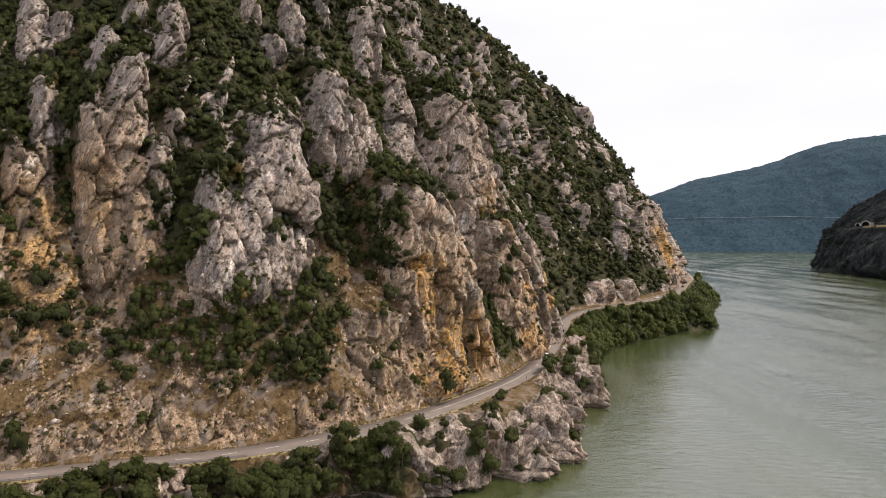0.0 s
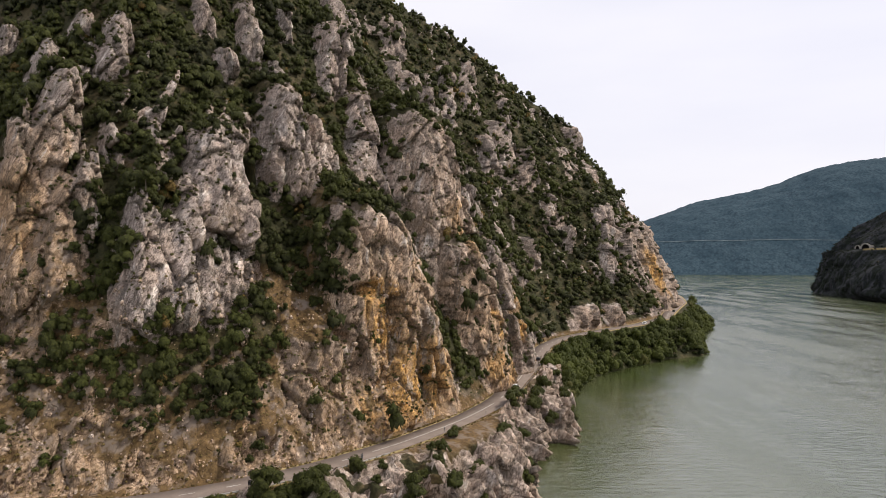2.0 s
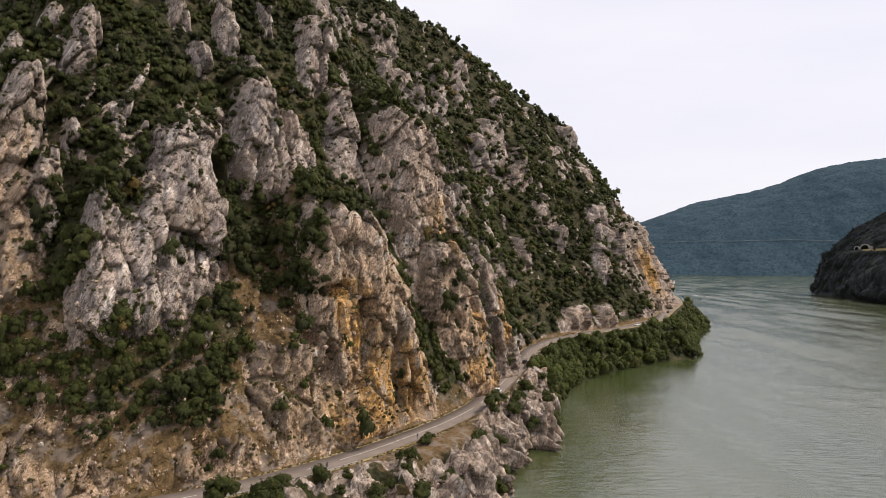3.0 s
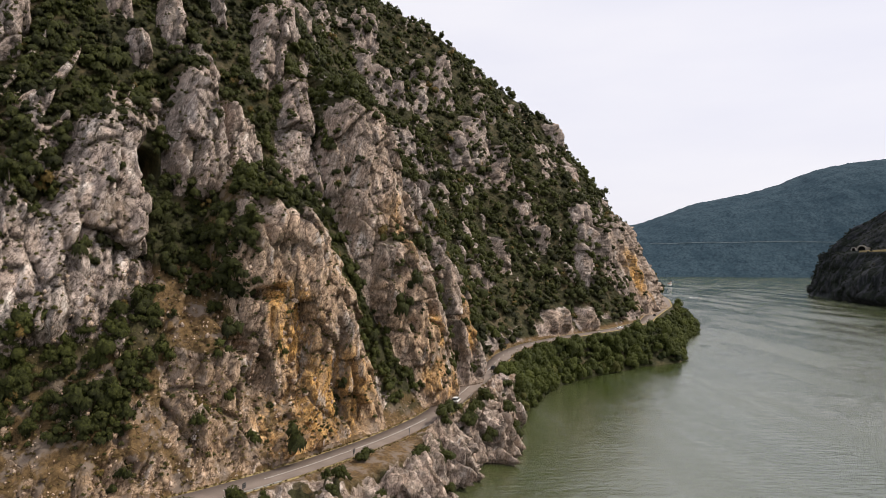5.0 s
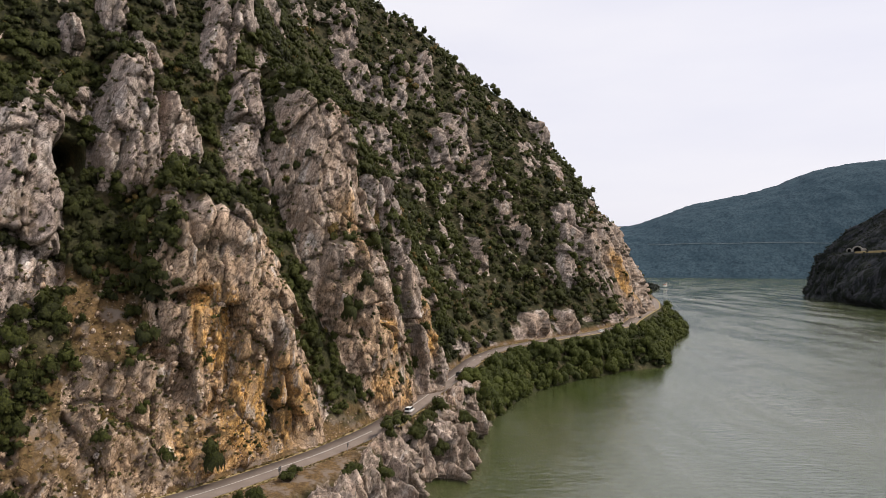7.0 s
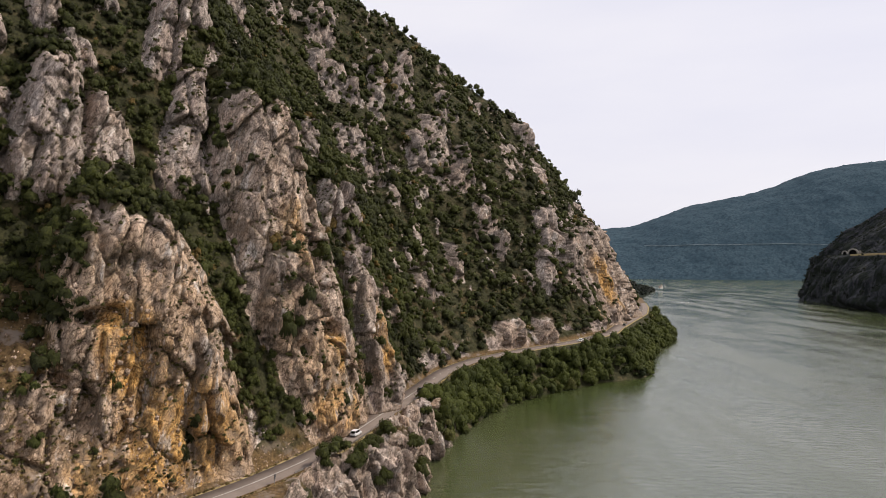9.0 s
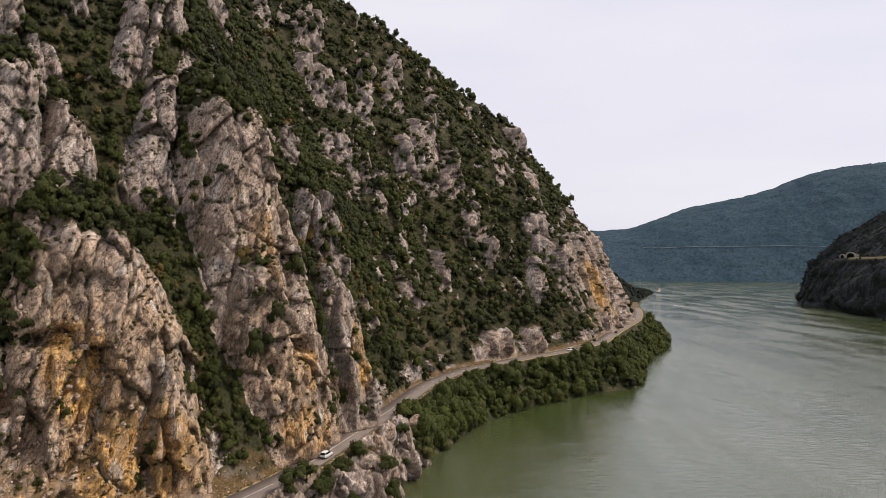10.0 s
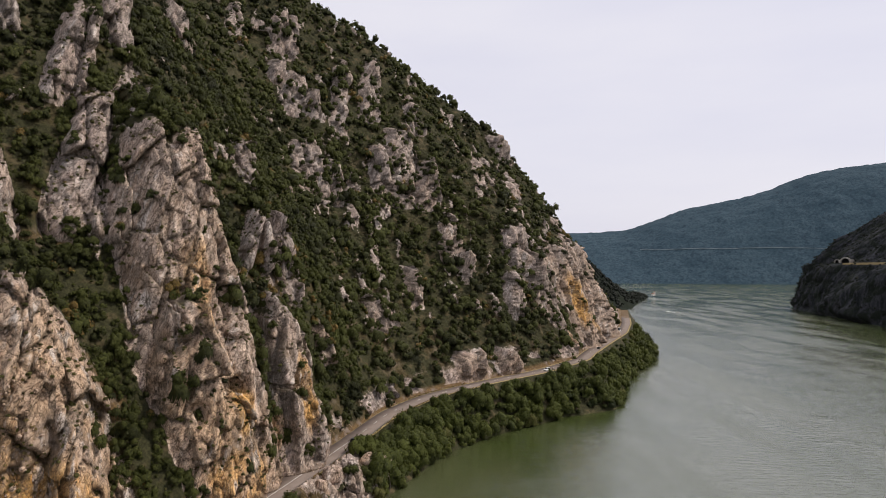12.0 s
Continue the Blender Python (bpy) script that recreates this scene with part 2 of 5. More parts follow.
BARK = plain("bark", (0.13, 0.105, 0.08), 0.9, 0, 0.4, 6, 0.2)
WHITE_LINE = plain("road_paint", (0.62, 0.60, 0.56), 0.8, 0, 0.3, 2)
# blue-grey haze of distance is mixed into this woodland's base colour
FAR_FOREST = forest_material("hazy_far_forest", (0.027, 0.052, 0.070), (0.055, 0.087, 0.106), 0.095)
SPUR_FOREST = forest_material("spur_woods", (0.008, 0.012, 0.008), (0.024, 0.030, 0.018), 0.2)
CUTTING = plain("distant_road_cutting", (0.10, 0.127, 0.14), 0.95, 0, 0.35, 0.02, 0.1)

# ---- the lie of the land: u runs along the river bank, v into the mountain ----
CA, SA = 0.7683, 0.6401


def to_xy(u, v):
    return u * CA - v * SA, u * SA + v * CA


def to_uv(x, y):
    return x * CA + y * SA, y * CA - x * SA


def line(points, blur):
    """A smooth curve over u through a few (u, value) pairs."""
    us = np.arange(-220.0, 820.0, 1.0)
    vals = np.interp(us, [p[0] for p in points], [p[1] for p in points])
    if blur:
        k = np.exp(-0.5 * (np.arange(-3 * blur, 3 * blur + 1) / blur) ** 2)
        vals = np.convolve(np.pad(vals, 3 * blur, mode="edge"), k / k.sum(), "valid")
    return lambda u: np.interp(u, us, vals)


road_v = line([(-220, 270), (-60, 200), (0, 173), (20, 164), (37, 156), (60, 145), (83, 138.6), (99, 137.4), (120, 139.5), (149, 146.5), (172, 156), (204, 177.5), (239, 202), (270, 225), (300, 238), (339, 243), (379, 243), (425, 252), (447, 265), (500, 292), (565, 324), (640, 372), (820, 500)], 6)
road_z = line([(-220, 7), (20, 8), (60, 9), (100, 11), (157, 12.6), (211, 14.2), (330, 17.2), (424, 20), (565, 21), (820, 21)], 12)
shore_v = line([(-220, 236), (0, 140), (60, 121), (94, 117), (108, 109), (122, 105), (140, 108), (152, 120), (165, 134), (189, 143), (215, 160), (245, 184), (289, 208), (325, 214), (370, 217), (404, 210), (420, 218), (482, 259), (556, 290), (605, 315), (690, 375), (820, 480)], 3)
slope_low = line([(-220, 1.0), (0, 0.92), (45, 0.85), (62, 0.62), (85, 0.6), (98, 0.72), (130, 0.75), (185, 0.62), (226, 0.5), (245, 0.55), (285, 0.95), (330, 1.0), (365, 0.95), (385, 0.85), (425, 0.6), (440, 0.55), (500, 0.55), (820, 0.6)], 6)
slope_high = line([(-220, 1.2), (0, 1.15), (46, 1.12), (62, 0.95), (78, 0.76), (130, 0.75), (184, 0.7), (250, 0.9), (300, 0.92), (332, 0.86), (372, 0.84), (404, 0.78), (438, 0.8), (496, 0.62), (820, 0.6)], 8)
nose_u = ((-10, 612), (20, 605), (50, 578), (80, 568), (120, 548), (175, 514), (237, 428), (270, 388), (330, 320), (420, 250))


def smooth(a, b, x):
    t = np.clip((x - a) / (b - a), 0.0, 1.0)
    return t * t * (3 - 2 * t)


def softplus(x, k):
    return k * np.logaddexp(0.0, x / k)


def base_v(u, z):
    """Where the plain mountain side stands at (u, z)."""
    h = np.maximum(z - road_z(u), 0.0)
    k = slope_low(u) + (slope_high(u) - slope_low(u)) * smooth(50, 160, h)
    uc = np.interp(z, [p[0] for p in nose_u], [p[1] for p in nose_u])
    return road_v(u) + 5.0 + k * h + 1.9 * softplus(u - uc, 8.0) * smooth(0, 22, h)


CRAGS = []


def crag(u, v, low, high, half, lean=0.1, taper=0.5, skew=0.0, ochre=0.0, blunt=3.0):
    """A rock mass: its foot's middle (u, v), from height low to high, half as wide as it is; lean: metres back for each metre up."""
    CRAGS.append((u, v, low, high, half, lean, taper, skew, ochre, blunt))


# the ochre buttress over the road, and its shoulder
crag(135, 153.0, 8, 70, 25, 0.09, 0.55, -0.09, 0.32, 4)
crag(120, 156, 30, 74, 7, 0.2, 0.5, 0.05, 0.1, 3)
crag(104, 145, 10, 40, 17, 0.34, 0.5, 0.1, 0.2, 3)
crag(149, 152.5, 8, 36, 9, 0.12, 0.6, -0.1, 0.4, 3)
# the tall pillar behind it, low and high part
crag(180, 163.5, 10, 60, 14, 0.2, 0.5, -0.08, 0.3, 4)
crag(178, 174, 30, 112, 19, 0.28, 0.5, 0.0, 0.16, 4)
crag(170, 188, 70, 104, 9, 0.3, 0.5, 0.0, 0.0, 3)
crag(192, 171, 12, 48, 9, 0.33, 0.5, 0.0, 0.2, 3)
# the white slab and its fins
crag(209, 179, 13, 60, 11.5, 0.36, 0.45, 0.05, 0.1, 4)
crag(221, 193, 14, 50, 5, 0.36, 0.5, 0.03, 0.1, 4)
crag(226, 220, 60, 94, 7, 0.22, 0.5, 0.0, 0.0, 4)
crag(217, 215, 55, 88, 4, 0.25, 0.5, 0.0, 0.0, 4)
# the broad grey crag, and the pinnacle beyond the cave
crag(78, 162, 43, 98, 14, 0.46, 0.5, 0.31, 0.0, 4)
crag(67, 163, 40, 74, 8, 0.42, 0.5, 0.1, 0.0, 4)
crag(90, 167, 47, 80, 7, 0.40, 0.5, 0.2, 0.0, 3)
crag(116, 186, 78, 114, 9, 0.38, 0.45, 0.1, 0.0, 4)
crag(131, 191, 78, 107, 10, 0.45, 0.5, 0.06, 0.05, 4)
crag(126, 217, 113, 131, 4.6, 0.35, 0.5, 0.1, 0.0, 4)
# the fault scarp and the ridge beside it
crag(46, 176, 20, 99, 10, 0.42, 0.45, 0.05, 0.3, 3)
crag(52, 183, 50, 85, 9.5, 0.40, 0.5, 0.17, 0.15, 4)
crag(52, 200, 84, 112, 7.5, 0.45, 0.5, 0.2, 0.1, 4)
crag(56, 234, 111, 129, 5.5, 0.5, 0.5, 0.1, 0.0, 4)
crag(28, 182, 14, 84, 9, 0.55, 0.4, 0.05, 0.35, 3)
crag(38, 224, 86, 107, 6, 0.6, 0.5, 0.0, 0.0, 4)
crag(10, 206, 50, 104, 11, 0.5, 0.5, 0.0, 0.1, 3)
# pinnacles of the upper side
crag(154, 230, 124, 161, 7.5, 0.42, 0.4, 0.30, 0.0, 4)
crag(151, 199, 82, 128, 8.5, 0.60, 0.45, 0.33, 0.0, 4)
crag(154, 200, 80, 108, 9, 0.5, 0.4, 0.2, 0.0, 4)
crag(186, 235, 116, 134, 6, 0.26, 0.5, -0.1, 0.0, 4)
crag(121, 231, 130, 158, 5.5, 0.38, 0.5, 0.12, 0.0, 4)
crag(107, 222, 121, 132, 3.8, 0.2, 0.5, 0.0, 0.0, 4)
crag(132, 227, 120, 132, 4.6, 0.2, 0.5, 0.0, 0.0, 4)
crag(142, 247, 146, 162, 5.2, 0.2, 0.5, 0.1, 0.0, 4)
crag(176, 258, 152, 190, 7.5, 0.62, 0.5, 0.19, 0.0, 4)
crag(217, 319, 176, 203, 10, 0.6, 0.5, 0.15, 0.0, 4)
crag(72, 222, 116, 140, 5.8, 0.45, 0.5, 0.19, 0.0, 4)
crag(41, 268, 120, 152, 6.6, 0.9, 0.5, 0.08, 0.0, 4)
crag(69, 246, 132, 143, 5.2, 0.2, 0.5, 0.0, 0.0, 4)
crag(50, 275, 130, 142, 5, 0.2, 0.5, 0.0, 0.0, 4)
crag(66, 197, 84, 95, 3.6, 0.1, 0.5, 0.0, 0.0, 4)
crag(105, 238, 139, 154, 5, 0.1, 0.5, 0.0, 0.0, 4)
# ribs over the white slab and on the far side
crag(218, 224, 76, 94, 6.5, 0.42, 0.4, 0.3, 0.0, 4)
crag(205, 212, 72, 93, 3.6, 0.60, 0.5, 0.5, 0.0, 4)
crag(220, 250, 106, 127, 8, 0.75, 0.5, 0.35, 0.0, 4)
crag(236, 216, 33, 54, 5.5, 0.1, 0.5, 0.02, 0.2, 4)
crag(252, 262, 70, 86, 6.2, 0.3, 0.5, 0.1, 0.0, 4)
crag(297, 330, 114, 148, 10.7, 0.62, 0.5, 0.21, 0.0, 4)
crag(290, 338, 124, 146, 8.4, 0.40, 0.5, 0.25, 0.0, 4)
crag(317, 425, 220, 262, 7.6, 0.52, 0.5, 0.39, 0.0, 4)
crag(307, 379, 167, 201, 10.7, 0.50, 0.5, 0.38, 0.0, 4)
crag(331, 366, 154, 216, 8.4, 0.60, 0.5, 0.45, 0.0, 4)
crag(361, 376, 168, 224, 10.7, 0.54, 0.5, 0.44, 0.0, 4)
crag(393, 366, 163, 189, 9.4, 0.36, 0.5, 0.20, 0.0, 4)
crag(358, 331, 110, 166, 14.2, 0.50, 0.5, 0.33, 0.05, 4)
crag(374, 327, 109, 142, 10.2, 0.36, 0.5, 0.36, 0.05, 4)
crag(346, 337, 116, 149, 7.6, 0.38, 0.5, 0.21, 0.0, 4)
crag(367, 298, 73, 102, 8.0, 0.39, 0.5, 0.38, 0.1, 4)
crag(372, 289, 64, 83, 7.1, 0.2, 0.5, 0.3, 0.1, 4)
crag(490, 376, 156, 177, 12, 0.18, 0.5, -0.21, 0.0, 4)
crag(457, 333, 116, 135, 9.5, 0.46, 0.5, 0.5, 0.0, 4)
crag(416, 290, 74, 98, 13, 0.24, 0.5, 0.15, 0.0, 4)
crag(393, 269, 44, 68, 7.6, 0.32, 0.5, 0.26, 0.05, 4)
crag(307, 330, 108, 135, 8.9, 0.45, 0.5, 0.26, 0.0, 4)
crag(308, 401, 192, 212, 8.9, 0.30, 0.5, 0.2, 0.0, 4)
crag(321, 375, 165, 186, 7.1, 0.30, 0.5, 0.16, 0.0, 4)
crag(285, 424, 221, 259, 8.9, 0.72, 0.5, 0.42, 0.0, 4)
crag(325, 419, 216, 254, 7.6, 0.52, 0.5, 0.34, 0.0, 4)
crag(291, 262, 40, 57, 8.0, 0.32, 0.5, 0.16, 0.1, 4)
crag(328, 280, 51, 72, 7.1, 0.45, 0.5, 0.3, 0.1, 4)
crag(339, 247, 17, 31, 15, 0.1, 0.5, 0.2, 0.15, 4)
crag(365, 247, 16, 30, 12, 0.0, 0.5, 0.1, 0.15, 4)
crag(424, 262, 16, 82, 16, 0.36, 0.4, 0.0, 0.05, 4)
crag(462, 277, 16, 84, 28, 0.36, 0.4, 0.05, 0.15, 4)
crag(518, 303, 16, 92, 32, 0.36, 0.4, -0.1, 0.15, 4)
crag(398, 261, 18, 40, 14, 0.4, 0.5, 0.0, 0.1, 3)
STAINS, HOLLOWS = [], []


def stain(u, z, half_u, half_z, much):
    """A patch of ochre rock."""
    STAINS.append((u, z, half_u, half_z, much))


def hollow(u, z, half_u, half_z, deep):
    """A cave, notch or cleft, so many metres deep."""
    HOLLOWS.append((u, z, half_u, half_z, deep))


stain(127, 43, 7, 13, 1.0)
stain(137, 24, 15, 15, 1.0)
stain(122, 18, 11, 9, 0.8)
stain(150, 22, 6, 10, 0.5)
stain(130, 32, 9, 24, 0.55)
stain(182, 30, 12, 18, 0.4)
stain(184, 21, 10, 8, 0.8)
stain(188, 36, 4, 7, 1.0)
stain(180, 70, 5, 14, 0.6)
stain(214, 36, 3.5, 12, 1.0)
stain(203, 26, 5, 6, 0.5)
stain(30, 50, 9, 30, 0.8)
stain(44, 70, 6, 16, 0.5)
stain(468, 52, 7, 20, 1.0)
stain(490, 40, 12, 16, 0.7)
stain(440, 34, 10, 10, 0.5)
hollow(101.5, 85, 4.2, 5.2, 20)
hollow(122, 51, 4.5, 2.0, 7)
hollow(112, 38, 4.5, 1.5, 4)
hollow(186, 41, 4.0, 3.2, 8)
hollow(174, 38, 2.5, 3.0, 4)
hollow(124, 20, 1.6, 1.2, 3)


# ---- noise over arrays ----
def _hash(ix, iy, iz, seed):
    with np.errstate(over="ignore"):
        h = (ix.astype(np.uint32) * np.uint32(374761393) + iy.astype(np.uint32) * np.uint32(668265263) + iz.astype(np.uint32) * np.uint32(2147483647) + np.uint32((seed * 1274126177) % 4294967296))
        h = (h ^ (h >> np.uint32(13))) * np.uint32(1274126177)
        h = (h ^ (h >> np.uint32(16))) * np.uint32(2246822519)
        h = h ^ (h >> np.uint32(15))
    return h.astype(np.float64) / 4294967295.0


def vnoise(x, y, z, seed=0):
    """Smooth noise in 0 to 1."""
    fx, fy, fz = np.floor(x), np.floor(y), np.floor(z)
    ix, iy, iz = fx.astype(np.int64), fy.astype(np.int64), fz.astype(np.int64)
    tx, ty, tz = x - fx, y - fy, z - fz
    tx, ty, tz = [t * t * t * (t * (t * 6 - 15) + 10) for t in (tx, ty, tz)]
    total = 0.0
    for dx in (0, 1):
        for dy in (0, 1):
            for dz in (0, 1):
                w = (tx if dx else 1 - tx) * (ty if dy else 1 - ty) * (tz if dz else 1 - tz)
                total = total + w * _hash(ix + dx, iy + dy, iz + dz, seed)
    return total


def fbm(x, y, z, octaves=4, seed=0, gain=0.5):
    total, amp, norm, f = 0.0, 1.0, 0.0, 1.0
    for o in range(octaves):
        total = total + amp * vnoise(x * f + 17.3 * o, y * f - 9.1 * o, z * f + 5.7 * o, seed + o)
        norm += amp
        amp, f = amp * gain, f * 2.03
    return total / norm


def ridged(x, y, z, octaves=4, seed=0):
    total, amp, norm, f = 0.0, 1.0, 0.0, 1.0
    for o in range(octaves):
        total = total + amp * (1 - np.abs(2 * vnoise(x * f + 11.3 * o, y * f - 7.7 * o, z * f, seed + o) - 1) * 1.6)
        norm += amp
        amp, f = amp * 0.52, f * 2.07
    return total / norm


def cells(x, y, z, seed=0):
    """Cell noise: the distances to the nearest and second nearest centre, the nearest cell's own number, and a slanted facet across it."""
    ix, iy, iz = np.floor(x).astype(np.int64), np.floor(y).astype(np.int64), np.floor(z).astype(np.int64)
    f1, f2, which = np.full(x.shape, 9.0), np.full(x.shape, 9.0), np.zeros(x.shape, dtype=np.int64)
    steps = list(itertools.product((-1, 0, 1), repeat=3))
    for k, (dx, dy, dz) in enumerate(steps):
        cx, cy, cz = ix + dx, iy + dy, iz + dz
        d = np.sqrt((x - cx - _hash(cx, cy, cz, seed)) ** 2 + (y - cy - _hash(cx, cy, cz, seed + 1)) ** 2 + (z - cz - _hash(cx, cy, cz, seed + 2)) ** 2)
        near = d < f1
        f2 = np.where(near, f1, np.minimum(f2, d))
        which = np.where(near, k, which)
        f1 = np.minimum(f1, d)
    cx, cy, cz = [i + np.array([t[a] for t in steps])[which] for a, i in enumerate((ix, iy, iz))]
    ha, hb, hc = [_hash(cx, cy, cz, seed + a) for a in range(3)]
    slant = (2 * hb - 1) * (x - cx - ha) * 1.6 + (2 * ha - 1.15) * (z - cz - hc) * 1.3
    return f1, f2, _hash(cx, cy, cz, seed + 3), slant


def mountain(u, z):
    """The mountain side at (u, z): its v, and how far it is rock and ochre there."""
    v = base_v(u, z)
    wob = 7.0 * (fbm(u / 15, z / 24, 0 * u, 4, 5, 0.6) - 0.5)
    shift = u + 0.18 * z
    f1, f2, col, facet = cells(shift / 4.2, 0 * u + 0.5, z / 30, 13)
    rise = 8.0 * (col - 0.55) + 5.0 * (fbm(u / 3, 0 * u, z / 9, 2, 9) - 0.5)
    rock, ochre = np.zeros_like(v), np.zeros_like(v)
    for cu, cv, low, high, half, lean, taper, skew, tint, blunt in CRAGS:
        s = np.clip((z - low) / (high - low), -0.3, 1.6)
        top = high + rise * min(1.0, (high - low) / 40.0)
        w = half * np.clip(1 - taper * np.clip(s, 0, 1.2) ** 1.5, 0.15, 1.0)
        mid = cu + skew * (z - low)
        across = np.abs(u + wob * min(1.0, half / 11.0) - mid) / w
        wall = cv + lean * (z - low) + 9.0 * np.minimum(across, 7.0) ** blunt + 2.2 * softplus(z - top, 1.0) + 1.2 * softplus(low - z, 2.0)
        near = smooth(4.0, 0.0, wall - v) * smooth(1.3, 0.95, across) * smooth(5, -1, z - top) * smooth(low - 6, low + 2, z)
        rock = np.maximum(rock, near)
        ochre = np.maximum(ochre, tint * near * smooth(1.3, 0.75, s))
        d = np.clip(0.5 + 0.5 * (v - wall) / 1.2, 0, 1)
        v = v * (1 - d) + wall * d - 1.2 * d * (1 - d)
    for su, sz, a, b, much in STAINS:
        ochre = np.maximum(ochre, much * smooth(1.25, 0.55, np.hypot((u + 0.4 * wob - su) / a, (z - sz) / b)))
    for hu, hz, a, b, deep in HOLLOWS:
        v = v + deep * np.exp(-(((u + 0.3 * wob - hu) / a) ** 2 + ((z + 0.5 * wob - hz) / b) ** 2) ** 2)
    v = v + 5.0 * np.exp(-((u + 0.25 * wob - 39.5 + 0.03 * (z - 70)) / 1.2) ** 2) * smooth(34, 48, z) * smooth(106, 94, z)
    return v, rock, ochre


# ---- building helpers ----
def mesh_of(name, verts, faces, mat, smooth_shade=False, **attributes):
    """A mesh from arrays: verts (n, 3), faces (m, k) with k corners each."""
    me = bpy.data.meshes.new(name)
    verts, faces = np.asarray(verts, dtype=np.float32), np.asarray(faces, dtype=np.int32)
    k = faces.shape[1]
    me.vertices.add(len(verts))
    me.vertices.foreach_set("co", verts.ravel())
    me.loops.add(faces.size)
    me.loops.foreach_set("vertex_index", faces.ravel())
    me.polygons.add(len(faces))
    me.polygons.foreach_set("loop_start", np.arange(0, faces.size, k, dtype=np.int32))
    if np.any(smooth_shade):
        me.polygons.foreach_set("use_smooth", np.broadcast_to(np.asarray(smooth_shade, dtype=bool), len(faces)).copy())
    for key, values in attributes.items():
        a = me.attributes.new(key, "FLOAT", "POINT")
        a.data.foreach_set("value", np.asarray(values, dtype=np.float32).ravel())
    me.update(calc_edges=True)
    me.materials.append(mat)
    return me


def grid_faces(rows, cols):
    i = np.arange(rows * cols).reshape(rows, cols)
    return np.stack([i[:-1, :-1], i[:-1, 1:], i[1:, 1:], i[1:, :-1]], -1).reshape(-1, 4)


def part(name, bm, mat, parent, label=""):
    """Links a bmesh as one mesh object under a thing or a part."""
    me = bpy.data.meshes.new(name)
    bm.to_mesh(me)
    bm.free()
    me.materials.append(mat)
    ob = new(name, me)
    ob.parent = parent
    if label:
        ob["label"] = label
    return ob


def box(bm, sx, sy, sz, x=0, y=0, z=0, bevel=0.0, m=None):
    """A box with its middle at x, y, z."""
    made = bmesh.ops.create_cube(bm, size=1.0, matrix=(m or Matrix()) @ Matrix.Translation((x, y, z)) @ Matrix.Diagonal((sx, sy, sz, 1)))
    if bevel:
        edges = list({e for v in made["verts"] for e in v.link_edges})
        bmesh.ops.bevel(bm, geom=edges, offset=bevel, segments=2, affect="EDGES", profile=0.6)
    return bm


def rod(bm, a, b, r0, r1=None, sides=8):
    """A round bar from a to b."""
    a, b = Vector(a), Vector(b)
    m = Matrix.Translation((a + b) / 2) @ (b - a).to_track_quat("Z", "Y").to_matrix().to_4x4()
    bmesh.ops.create_cone(bm, cap_ends=True, segments=sides, radius1=r0, radius2=r0 if r1 is None else r1, depth=(b - a).length, matrix=m)
    return bm


# ---- the mountain side, the road's bench and the bank, in one sheet ----
ROAD_HALF = 3.9


